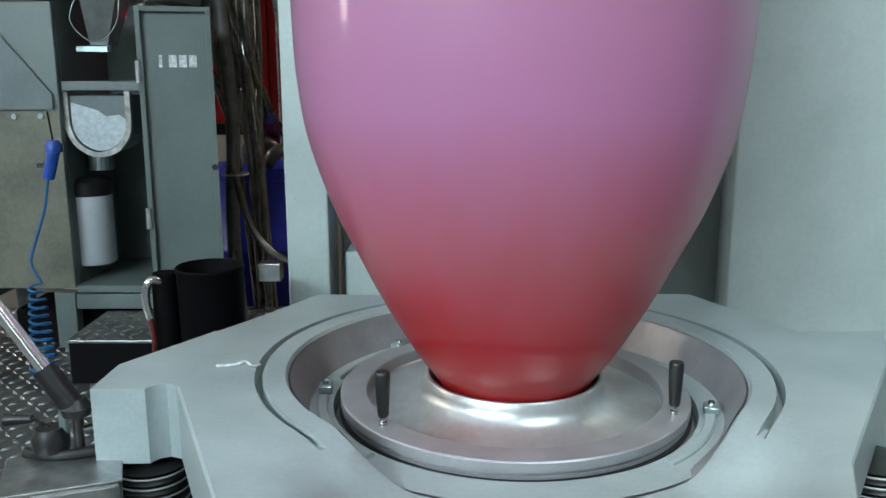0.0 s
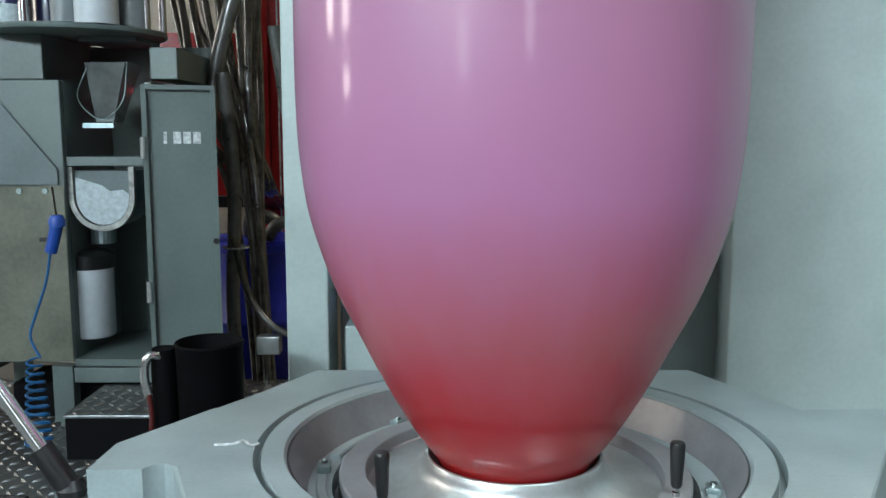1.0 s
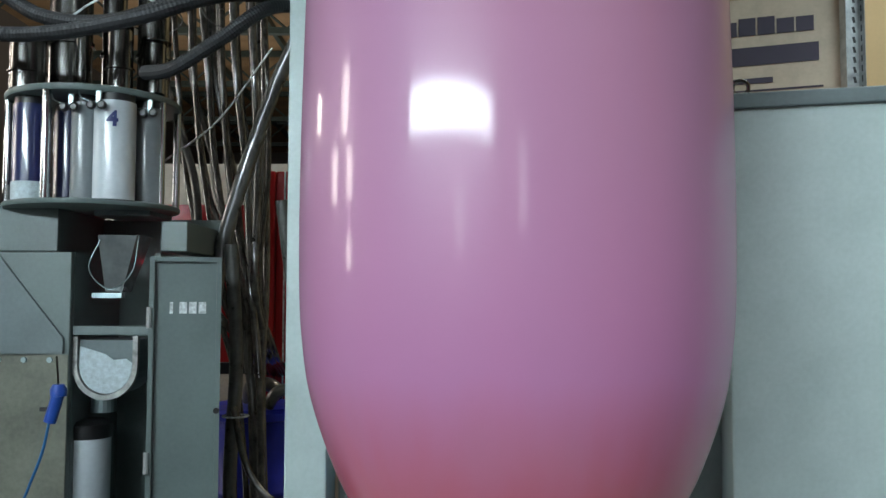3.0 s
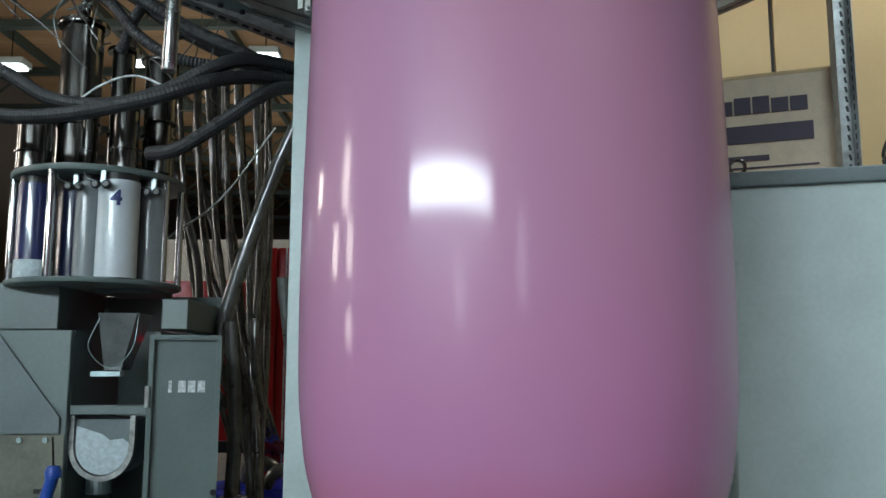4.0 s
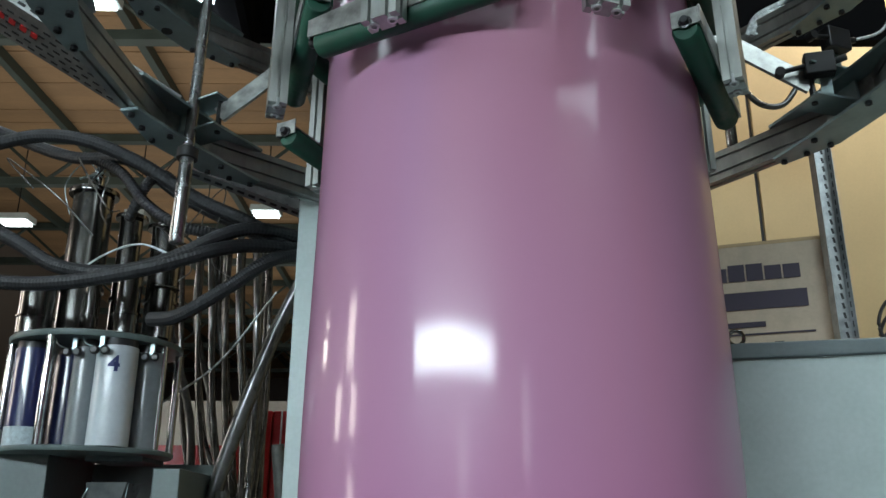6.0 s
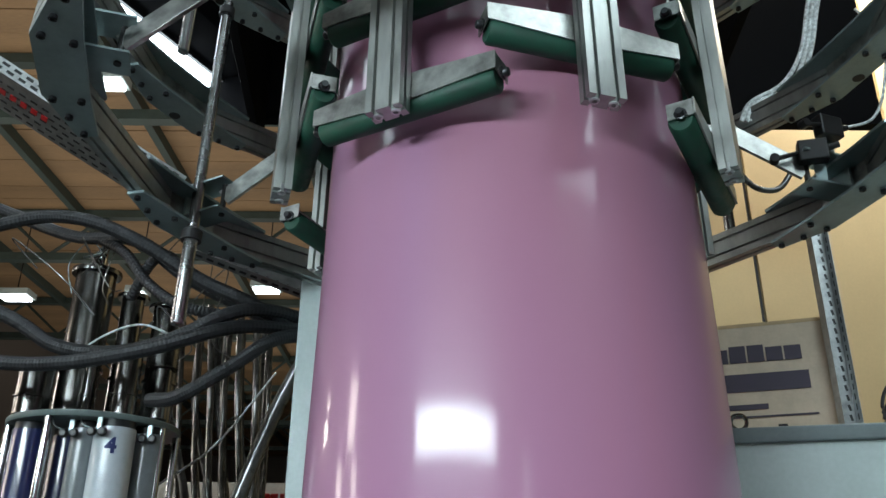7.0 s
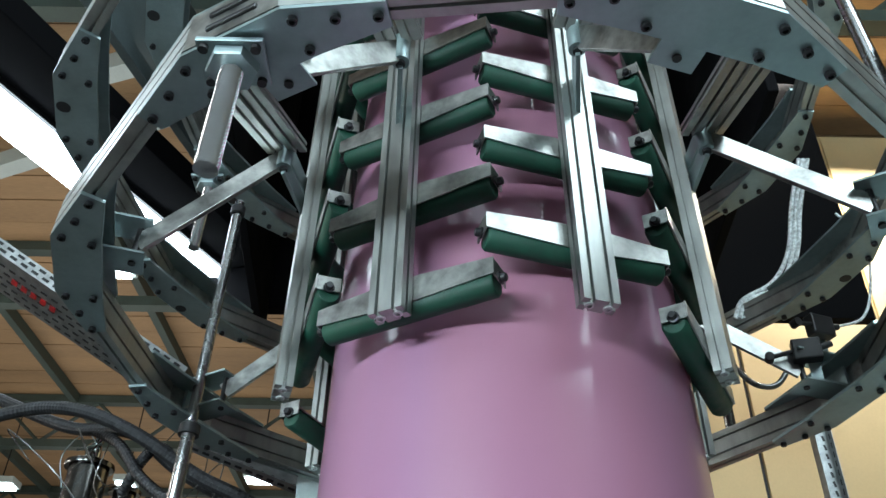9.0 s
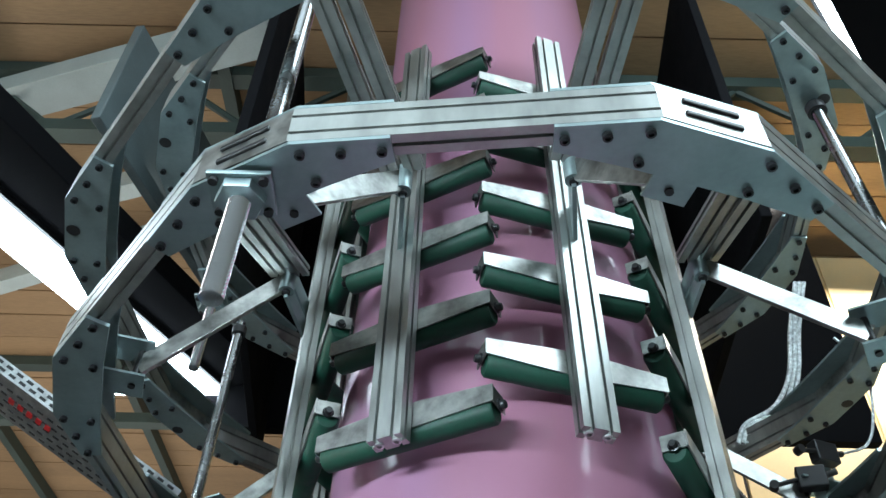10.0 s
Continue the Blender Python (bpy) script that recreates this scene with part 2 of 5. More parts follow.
def slot_outline(w, h, nw, nh, slot=0.009, deep=0.011):
    """The section of a slotted extrusion: nw slots on its sides of width w, nh on those of height h."""
    out = []

    def side(p, d, n, length, count):
        out.append(p)
        for i in range(count):
            c = length * (i + 0.5) / count
            for s, q in ((c - slot / 2, 0), (c - slot / 2, deep), (c + slot / 2, deep), (c + slot / 2, 0)):
                out.append((p[0] + d[0] * s + n[0] * q, p[1] + d[1] * s + n[1] * q))
    side((-w / 2, -h / 2), (1, 0), (0, 1), w, nw)
    side((w / 2, -h / 2), (0, 1), (-1, 0), h, nh)
    side((w / 2, h / 2), (-1, 0), (0, -1), w, nw)
    side((-w / 2, h / 2), (0, -1), (1, 0), h, nh)
    return out


def extrusion(a, b, w, h, nw, nh, up=(0, 0, 1)):
    m, n = frame_at(a, b, up)
    return prism(bmesh.new(), slot_outline(w, h, nw, nh), 0, n, m)


def cyl(bm, a, b, r, r2=None, seg=20, caps=True):
    m, n = frame_at(a, b)
    r2 = r if r2 is None else r2
    ring = [(math.cos(2 * math.pi * i / seg), math.sin(2 * math.pi * i / seg)) for i in range(seg)]
    lo = [bm.verts.new(m @ Vector((r * c, r * s, 0))) for c, s in ring]
    hi = [bm.verts.new(m @ Vector((r2 * c, r2 * s, n))) for c, s in ring]
    for i in range(seg):
        bm.faces.new((lo[i], lo[(i + 1) % seg], hi[(i + 1) % seg], hi[i]))
    if caps:
        bm.faces.new(lo[::-1]), bm.faces.new(hi)
    return bm


def CY(*a, **k):
    return cyl(bmesh.new(), *a, **k)


def lathe(outline, seg=64, centre=(0, 0, 0), close=False):
    """Turns a line of (r, z) about the upright through centre."""
    bm = bmesh.new()
    rings = []
    for r, z in outline:
        if r < 1e-6:
            rings.append([bm.verts.new((centre[0], centre[1], centre[2] + z))])
        else:
            rings.append([bm.verts.new((centre[0] + r * math.cos(2 * math.pi * i / seg), centre[1] + r * math.sin(2 * math.pi * i / seg), centre[2] + z)) for i in range(seg)])
    pairs = list(zip(rings, rings[1:])) + ([(rings[-1], rings[0])] if close else [])
    for p, q in pairs:
        for i in range(seg):
            j = (i + 1) % seg
            vs = [p[i % len(p)], p[j % len(p)], q[j % len(q)], q[i % len(q)]]
            vs = list(dict.fromkeys(vs))
            if len(vs) > 2:
                bm.faces.new(vs)
    return bm


def smooth_line(pts, per=8):
    """A Catmull-Rom line through the points."""
    P = [Vector(p) for p in pts]
    P = [2 * P[0] - P[1]] + P + [2 * P[-1] - P[-2]]
    out = []
    for i in range(1, len(P) - 2):
        for k in range(per):
            t = k / per
            a, b, c, d = P[i - 1], P[i], P[i + 1], P[i + 2]
            out.append(0.5 * ((2 * b) + (c - a) * t + (2 * a - 5 * b + 4 * c - d) * t * t + (3 * b - a - 3 * c + d) * t ** 3))
    return out + [P[-2]]


def tube(pts, r, seg=10, per=8, rib=0.0, raw=False):
    """A hose along a smooth line; rib: the height of its rings."""
    line = [Vector(p) for p in pts] if raw else smooth_line(pts, per)
    bm = bmesh.new()
    prev, up = None, Vector((0.13, 0.31, 0.94))
    for k, p in enumerate(line):
        d = (line[min(k + 1, len(line) - 1)] - line[max(k - 1, 0)]).normalized()
        x = d.cross(up)
        if x.length < 1e-3:
            x = d.cross(Vector((1, 0, 0)))
        x.normalize()
        y = d.cross(x).normalized()
        rr = r + (rib if k % 2 else 0.0)
        ring = [bm.verts.new(p + rr * (math.cos(2 * math.pi * i / seg) * x + math.sin(2 * math.pi * i / seg) * y)) for i in range(seg)]
        if prev:
            for i in range(seg):
                bm.faces.new((prev[i], prev[(i + 1) % seg], ring[(i + 1) % seg], ring[i]))
        else:
            bm.faces.new(ring[::-1])
        prev = ring
    bm.faces.new(prev)
    return bm


def flat_bar(a, b, w, t, up=(0, 0, 1)):
    m, n = frame_at(a, b, up)
    return box(bmesh.new(), -t / 2, -w / 2, 0, t / 2, w / 2, n, bevel=min(t, w) * 0.12, m=m)


# ---- structure ----
AX, AY = 0.172, 1.98          # the bubble's upright axis
ZT = 1.0                      # top of the die table


def hall():
    single("floor", BX(-9, -9, -0.2, 9, 34.2, 0), CONCRETE, "grey concrete hall floor", "floor", kind="structure")
    single("wall_left", BX(-9.2, -9, 0, -9, 34, 8.6), HALL, "plain hall wall", "wall", kind="structure")
    single("wall_right", BX(9, -9, 0, 9.2, 34, 8.6), HALL, "plain hall wall", "wall", kind="structure")
    single("wall_behind", BX(-9.2, -9.2, 0, 9.2, -9, 8.6), HALL, "plain hall wall", "wall", kind="structure")
    single("wall_far", BX(-9.2, 34, 0, 9.2, 34.2, 8.6), HALL, "plain far hall wall", "wall", kind="structure")
    bm = bmesh.new()
    y = -9.0
    while y < 34:
        box(bm, -9, y, 7.6 + random.uniform(0, 0.012), 9, y + 0.385, 7.66)
        y += 0.4
    box(bm, -9, -9, 7.68, 9, 34, 7.8)
    single("ceiling", bm, WOOD, "brown boarded hall ceiling", "ceiling", kind="structure")
    # cream wall panels with dark upright joints
    w = tagged(mesh_ob("wall_cream", BX(1.1, 5.6, 0, 9, 5.75, 7.4), CREAM), "cream coloured partition wall with dark joints", "wall", kind="structure")
    for k, (x0, x1) in enumerate(((1.12, 2.255), (2.285, 3.42), (3.45, 4.6), (4.63, 5.8), (5.83, 7.0))):
        part("panel", BX(x0, 5.572, 0.0, x1, 5.6, 7.38, bevel=0.006), CREAM, w)
    part("joint", BX(2.262, 5.585, 0, 2.278, 5.598, 7.3), BLACK, w, "dark joint strip")
    # long unseen light panel, hung behind the camera to give the film its highlight
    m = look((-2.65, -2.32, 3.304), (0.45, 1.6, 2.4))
    t = tagged(new("hanging_lamp"), "unseen long white light panel hung behind the camera for the film highlight", "lamp")
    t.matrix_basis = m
    part("diffuser", BX(-1.9, -0.2, -0.02, 1.9, 0.2, 0.0), PANEL_GLOW, t, "glowing white diffuser")
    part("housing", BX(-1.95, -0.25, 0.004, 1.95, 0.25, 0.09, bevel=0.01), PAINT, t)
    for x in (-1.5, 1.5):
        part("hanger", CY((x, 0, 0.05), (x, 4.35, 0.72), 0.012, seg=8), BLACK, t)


def side_window(y0, y1, z0, z1):
    w = tagged(mesh_ob("window_2", BX(-8.995, y0, z0, -8.985, y1, z1), WINDOW_WARM), "narrow bright window in the hall wall", "window", kind="structure")
    fr = bmesh.new()
    for a in ((y0 - 0.08, z0 - 0.08, y1 + 0.08, z0 - 0.002), (y0 - 0.08, z1 + 0.002, y1 + 0.08, z1 + 0.08), (y0 - 0.08, z0, y0 - 0.002, z1), (y1 + 0.002, z0, y1 + 0.08, z1)):
        box(fr, -8.998, a[0], a[1], -8.93, a[2], a[3])
    part("window_frame", fr, PAINT, w)


def rear_window(x0, x1, z0, z1):
    w = tagged(mesh_ob("window_3", BX(x0, -8.995, z0, x1, -8.985, z1), WINDOW_FAR), "bright upright window in the hall wall", "window", kind="structure")
    fr = bmesh.new()
    for a in ((x0 - 0.08, z0 - 0.08, x1 + 0.08, z0 - 0.002), (x0 - 0.08, z1 + 0.002, x1 + 0.08, z1 + 0.08), (x0 - 0.08, z0, x0 - 0.002, z1), (x1 + 0.002, z0, x1 + 0.08, z1)):
        box(fr, a[0], -8.998, a[1], a[2], -8.93, a[3])
    part("window_frame", fr, PAINT, w)


rear_window(-6.5, -5.3, 2.2, 3.5)
rear_window(-0.15, 0.65, 2.6, 4.2)
for a in ((2.7, 3.55, 3.95, 4.95), (7.4, 8.3, 4.3, 5.0), (4.05, 4.6, 3.0, 3.75), (2.2, 2.75, 3.0, 3.75), (2.2, 2.6, 1.9, 2.4)):
    side_window(*a)


def truss(y, z):
    t = thing("roof_truss", (0, y, z), "dark green steel lattice roof truss", "truss", "roof trusses")
    part("bottom_chord", BX(-9, -0.07, 0, 9, 0.07, 0.12), TRUSS, t)
    part("top_chord", BX(-9, -0.07, 0.72, 9, 0.07, 0.84), TRUSS, t)
    bm = CY((0, 0, 0.1), (0.75, 0, 0.74), 0.028, seg=6)
    d = part("diagonal", bm, TRUSS, t)
    d.location = (-9, 0, 0)
    for k in range(1, 24):
        m = pose(-9 + 0.75 * k, 0, 0) if k % 2 == 0 else pose(-9 + 0.75 * (k + 1), 0, 0, 0, 0, 180)
        share(d, t, m)


def purlin(x):
    single("roof_purlin", BX(x - 0.05, -9, 7.45, x + 0.05, 34, 7.6), TRUSS, "dark steel roof purlin", "beam", "roof purlins")


def ceiling_lamp(x, y, z, lx, ly):
    t = thing("ceiling_lamp", (x, y, z), "bright fluorescent hall lamp under the roof", "lamp", "hall lamps")
    part("diffuser", BX(-lx, -ly, -0.03, lx, ly, 0.0), LAMP, t, "glowing white diffuser")
    part("housing", BX(-lx - 0.04, -ly - 0.04, 0.004, lx + 0.04, ly + 0.04, 0.1, bevel=0.01), PAINT, t)
    part("rod", CY((0, 0, 0.1), (0, 0, 7.6 - z), 0.01, seg=6), BLACK, t)


hall()
for y in (2.2, 6.2, 10.2, 14.2, 18.2, 22.2, 26.2):
    truss(y + 1.6, 6.75)
for x in (-7.5, -5.6, -3.7, -1.8, 0.1):
    purlin(x)
for a in ((-2.68, 12.0, 6.4, 0.18, 0.12), (-6.46, 12.0, 6.24, 0.2, 0.12), (-4.63, 12.0, 6.3, 0.11, 0.12), (-3.27, 6.9, 6.63, 0.11, 0.09)):
    ceiling_lamp(*a)

# ---- die table ----


def sink(bm, base=0.906):
    # the rim of the recess runs down to its floor towards the operator
    for v in bm.verts:
        if v.co.z > 0.9:
            r = math.hypot(v.co.x, v.co.y)
            off = abs(math.degrees(math.atan2(v.co.x, -v.co.y)) - 4)
            k = max(0.0, min(1.0, (52 - off) / 24)) * max(0.0, min(1.0, (0.86 - r) / 0.2))
            k = k * k * (3 - 2 * k)
            if 0.6 < r < 0.6205 and v.co.z < 0.98:
                v.co.z += 0.032 * min(1.0, k * 9)
            v.co.z = base + (v.co.z - base) * (1 - k) if v.co.z > base else v.co.z
    return bm


def die_table():
    t = thing("die_table", (AX, AY, 0), "heavy grey-green cast die table with round recess", "machine table")
    x, y = AX, AY
    outer = [(-0.20, 0.86), (-0.592, 1.786), (-0.603, 1.812), (-0.62, 2.218), (-0.52, 2.38), (-0.40, 2.60), (0.78, 2.60), (0.968, 2.20), (1.20, 2.21), (1.075, 1.95), (0.75, 1.435), (0.55, 0.95)]
    n = 96
    bm = bmesh.new()

    def ray_out(a):
        d = Vector((math.cos(a), math.sin(a)))
        best = 9
        for i in range(len(outer)):
            p, q = Vector(outer[i]) - Vector((x, y)), Vector(outer[(i + 1) % len(outer)]) - Vector((x, y))
            e = q - p
            den = d.x * e.y - d.y * e.x
            if abs(den) > 1e-9:
                s = (p.x * e.y - p.y * e.x) / den
                u = (p.x * d.y - p.y * d.x) / den
                if s > 0 and -1e-6 <= u <= 1 + 1e-6:
                    best = min(best, s)
        return d * best
    angs = sorted({2 * math.pi * i / n for i in range(n)} | {math.atan2(q[1] - y, q[0] - x) % (2 * math.pi) for q in outer})
    # rings of the top: inner edge, groove, outer outline, skirt
    prof = [(0.53, 0.895), (0.545, 0.992), (0.552, 1.0), (0.603, 1.0), (0.605, 0.968), (0.619, 0.968), (0.622, 1.0)]
    rings = [[bm.verts.new((r * math.cos(a), r * math.sin(a), z)) for a in angs] for r, z in prof]
    op = [ray_out(a) for a in angs]
    for f in (0.1, 0.25, 0.45, 0.7):
        rings.append([bm.verts.new((p.x * (0.622 / p.length * (1 - f) + f * 0.994), p.y * (0.622 / p.length * (1 - f) + f * 0.994), 1.0)) for p in op])
    rings.append([bm.verts.new((p.x * 0.994, p.y * 0.994, 1.0)) for p in op])
    rings.append([bm.verts.new((p.x, p.y, 0.993)) for p in op])
    rings.append([bm.verts.new((p.x, p.y, 0.82)) for p in op])
    rings.append([bm.verts.new((p.x * 0.8, p.y * 0.8, 0.815)) for p in op])
    for p, q in zip(rings, rings[1:]):
        for i in range(len(angs)):
            j = (i + 1) % len(angs)
            bm.faces.new((p[i], p[j], q[j], q[i]))
    sink(bm)
    part("table_top", bm, TABLE, t, smooth=28)
    ear = bmesh.new()
    ring = [ear.verts.new((px - x, py - y, 1.0004)) for px, py in ((-0.59, 1.80), (-0.603, 1.812), (-0.63, 1.824), (-0.652, 1.815), (-0.664, 1.80), (-0.668, 1.789), (-0.79, 1.787), (-0.785, 1.95), (-0.62, 2.218), (-0.60, 2.215))]
    top = ear.faces.new(ring)
    low = bmesh.ops.extrude_face_region(ear, geom=[top])["geom"]
    bmesh.ops.translate(ear, verts=[v for v in low if isinstance(v, bmesh.types.BMVert)], vec=(0, 0, -0.18))
    bmesh.ops.recalc_face_normals(ear, faces=ear.faces[:])
    part("corner_ear", ear, TABLE, t, smooth=35)
    part("recess_floor", lathe([(0.0, 0.86), (0.30, 0.86), (0.40, 0.868), (0.437, 0.87), (0.442, 0.903), (0.47, 0.904), (0.533, 0.904)], 96), TABLE, t, "grey painted recess floor", smooth=30)
    part("recess_wall", sink(lathe([(0.498, 0.9042), (0.522, 0.945), (0.541, 0.99)], 96), 0.894), ALLOY, t, "grey turned metal wall of the recess", smooth=30)
    part("pedestal", lathe([(0.52, 0.0), (0.52, 0.06), (0.45, 0.08), (0.45, 0.80), (0.55, 0.83)], 48), PAINT_DARK, t, smooth=30)
    for sx in (-1, 1):
        # black bellows of the jack under the table corner
        cx = -0.80 if sx < 0 else 0.90
        jb = lathe([(0.0, 0.06)] + [(0.075 + (0.012 if k % 2 else 0), 0.06 + 0.0125 * k) for k in range(60)] + [(0.0, 0.81)], 28, (cx - 0.06, -0.125, 0))
        part("bellows", jb, BLACK, t, "black ribbed bellows", smooth=20)
        for k in range(18):
            part("ring", lathe([(0.086, 0.0), (0.0895, 0.0025), (0.086, 0.005)], 28, (cx - 0.06, -0.125, 0.36 + 0.025 * k)), STEEL, t, "bright wire ring", smooth=40) if k > 9 else None
    return t


def air_ring():
    t = thing("air_ring", (AX, AY, 0), "turned metal air ring plate with raised collar", "air ring")
    part("plate", lathe([(0.205, 0.862), (0.40, 0.888), (0.42, 0.896), (0.421, 0.903), (0.4155, 0.9045), (0.4155, 0.911), (0.4235, 0.9125), (0.4235, 0.932), (0.42, 0.9355), (0.385, 0.937), (0.362, 0.9375), (0.3595, 0.935), (0.357, 0.909), (0.352, 0.905)], 128), ALLOY, t, smooth=35)
    part("dish", lathe([(0.352, 0.905), (0.315, 0.907), (0.285, 0.911), (0.262, 0.917), (0.244, 0.925), (0.232, 0.934), (0.225, 0.944), (0.2205, 0.956), (0.2185, 0.971), (0.216, 0.974), (0.209, 0.974), (0.206, 0.971), (0.203, 0.955), (0.20, 0.86)], 128), STEEL, t, "bright turned steel collar", smooth=35)
    part("lower_flange", lathe([(0.30, 0.858), (0.42, 0.86), (0.43, 0.866), (0.432, 0.88), (0.425, 0.886), (0.40, 0.887)], 128), ALLOY, t, smooth=35)
    # black ring drawn for the shadow gap between plate and recess
    part("seal", lathe([(0.405, 0.889), (0.428, 0.889), (0.428, 0.895), (0.405, 0.895)], 96, close=True), BLACK, t, "thin black ring drawn for the shade under the plate")
    for hx, hy in ((-0.304, -0.243), (0.348, -0.184)):
        h = part("handle", lathe([(0, 0.955), (0.010, 0.956), (0.0125, 0.962), (0.015, 1.0), (0.0168, 1.05), (0.0165, 1.056), (0.014, 1.06), (0.0, 1.061)], 24, (hx, hy, 0)), BLACK, t, "black cylinder handle", smooth=40)
        part("stud", lathe([(0, 0.93), (0.009, 0.931), (0.009, 0.945), (0.006, 0.947), (0.006, 0.958), (0, 0.958)], 16, (hx, hy, 0)), CHROME, h, "steel stud", smooth=40)
    for lx, ly, rz in ((-0.468, 0.035, 4), (0.458, -0.105, -13), (0.28, 0.37, 40), (-0.30, 0.36, -40)):
        m = pose(lx, ly, 0.912, 0, 0, rz)
        bm = box(bmesh.new(), -0.017, -0.02, -0.008, 0.017, 0.02, 0.014, bevel=0.004, m=m)
        c = part("clamp", bm, PLATE, t, "small screwed clamp")
        part("screw", cyl(bmesh.new(), m @ Vector((0, 0, 0.014)), m @ Vector((0, 0, 0.022)), 0.008, seg=8), CHROME, c)
    # curved cover strips in the recess
    for a0, a1 in ((181, 226), (308, 344), (20, 70), (110, 165)):
        bm = bmesh.new()
        pr = [(0.455, 0.890), (0.455, 0.903), (0.459, 0.907), (0.476, 0.907), (0.480, 0.903), (0.480, 0.890)]
        prev = None
        for k in range(17):
            a = radians(a0 + (a1 - a0) * k / 16)
            ring = [bm.verts.new((r * math.cos(a), r * math.sin(a), z + 0.007)) for r, z in pr]
            if prev:
                for i in range(len(pr)):
                    bm.faces.new((prev[i], prev[(i + 1) % 6], ring[(i + 1) % 6], ring[i]))
            else:
                bm.faces.new(ring)
            prev = ring
        bm.faces.new(prev[::-1])
        part("cover_strip", bm, TABLE, t, smooth=30)


def film_bubble():
    pts = [(0.165, 0.87), (0.170, 0.93), (0.186, 0.965), (0.207, 0.995), (0.25, 1.055), (0.317, 1.17), (0.37, 1.275), (0.43, 1.40), (0.48, 1.55), (0.5, 1.68), (0.507, 1.80), (0.509, 1.98), (0.507, 2.2), (0.50, 2.5), (0.493, 2.85), (0.489, 3.4), (0.473, 4.0), (0.457, 4.6), (0.455, 5.2), (0.455, 7.5)]
    line = smooth_line([(r, 0, z) for r, z in pts], 10)
    bm = lathe([(p.x * 0.9925, p.z) for p in line], 128, (AX, AY - 0.015, 0))
    for v in bm.verts:
        d = noise.noise(Vector((v.co.x * 2, v.co.y * 2, v.co.z * 1.2)))
        k = 0.0022 * d
        v.co.x += (v.co.x - AX) * k * 2
        v.co.y += (v.co.y - AY) * k * 2 + 0.0576 * max(0.0, v.co.z - 2.8)
    single("film_bubble", bm, FILM, "inflated pink blown film bubble, red at its neck", "film bubble", smooth=80)


die_table()
air_ring()
film_bubble()

single("string_scrap", tube([(-0.545, 1.93, 1.004), (-0.50, 1.935, 1.005), (-0.48, 1.95, 1.007), (-0.455, 1.925, 1.005), (-0.44, 1.935, 1.006)], 0.0035, 6), PALE, "pale scrap of string lying on the table", "string")

# ---- machine casing behind and beside the bubble ----


def casing():
    single("casing_wall", BX(-0.40, 3.24, 0, 1.2, 3.32, 2.4, bevel=0.01), PAINT, "pale grey-green machine casing wall", "machine casing")
    t = thing("casing_post", (-0.48, 3.1, 0), "pale grey-green square steel post of the machine", "post")
    part("post_body", BX(-0.08, -0.12, 0, 0.07, 0.14, 3.12, bevel=0.006), PAINT, t)
    part("foot_plate", BX(-0.10, -0.145, 0, 0.10, 0.17, 0.03), PAINT, t)
    single("terminal_block", BX(-0.36, 3.05, 0.0, -0.12, 3.23, 1.04, bevel=0.008), PAINT, "low grey-green block at the casing foot", "block")
    single("blue_switch_box", BX(-0.30, 3.17, 1.10, -0.15, 3.238, 1.24, bevel=0.006), BLUE, "small blue box on the casing wall", "switch box")
    c = thing("control_cabinet", (0.95, 2.75, 0), "large pale grey-green steel control cabinet with dark top rim", "cabinet", rz=-14)
    part("body", BX(0, 0, 0.1, 1.9, 0.75, 2.40, bevel=0.008), PAINT, c)
    part("top_rim", BX(-0.012, -0.014, 2.40, 1.91, 0.77, 2.452, bevel=0.006), PAINT_DARK, c, "dark grey top rim")
    part("plinth", BX(0.02, 0.02, 0, 1.88, 0.73, 0.1), PAINT_DARK, c)
    m = pose(0.06, 0.03, 2.482)
    bm = bmesh.new()
    ring = [(0.026 * math.cos(2 * math.pi * i / 16), 0.026 * math.sin(2 * math.pi * i / 16)) for i in range(17)]
    pts = [(0.05 + a, 0.06, 2.484 + b) for a, b in ring]
    part("eye_bolt", tube(pts, 0.007, 8, raw=True), CHROME, c, "bright lifting eye")


casing()

# ---- things on the control cabinet ----


def carton():
    t = thing("carton", (1.42, 3.80, 2.46), "printed cardboard carton standing on the cabinet", "carton", rz=-20)
    part("box_body", BX(-0.33, 0, 0.17, 0.40, 0.24, 0.70, bevel=0.004), CARD, t)
    part("flap", BX(-0.33, -0.002, 0.695, 0.40, 0.03, 0.712), CARD_SIDE, t, "raised carton flap")
    part("side", BX(0.4005, 0.004, 0.172, 0.4045, 0.236, 0.698), CARD_SIDE, t, "bare brown side")
    for k in range(7):
        x = -0.30 + 0.082 * k
        part("lettering", BX(x, -0.0045, 0.52, x + 0.074, -0.0005, 0.602 if k in (3, 4) else 0.588), INK, t, "dark printed letter bar")
    part("band", BX(-0.30, -0.0045, 0.38, 0.285, -0.0005, 0.465), INK, t, "dark violet printed band")
    part("address", BX(-0.20, -0.0045, 0.295, 0.09, -0.0005, 0.32), INK, t, "small printed line")
    part("rule", BX(-0.30, -0.0045, 0.258, 0.30, -0.0005, 0.266), INK, t, "thin printed rule")
    part("handle_hole", BX(0.12, -0.0045, 0.20, 0.16, -0.0005, 0.222), BLACK, t)
    single("pallet_board", BX(0.95, 3.60, 2.453, 1.95, 4.05, 2.60, bevel=0.01), CARD_SIDE, "brown wooden support under the carton", "board")


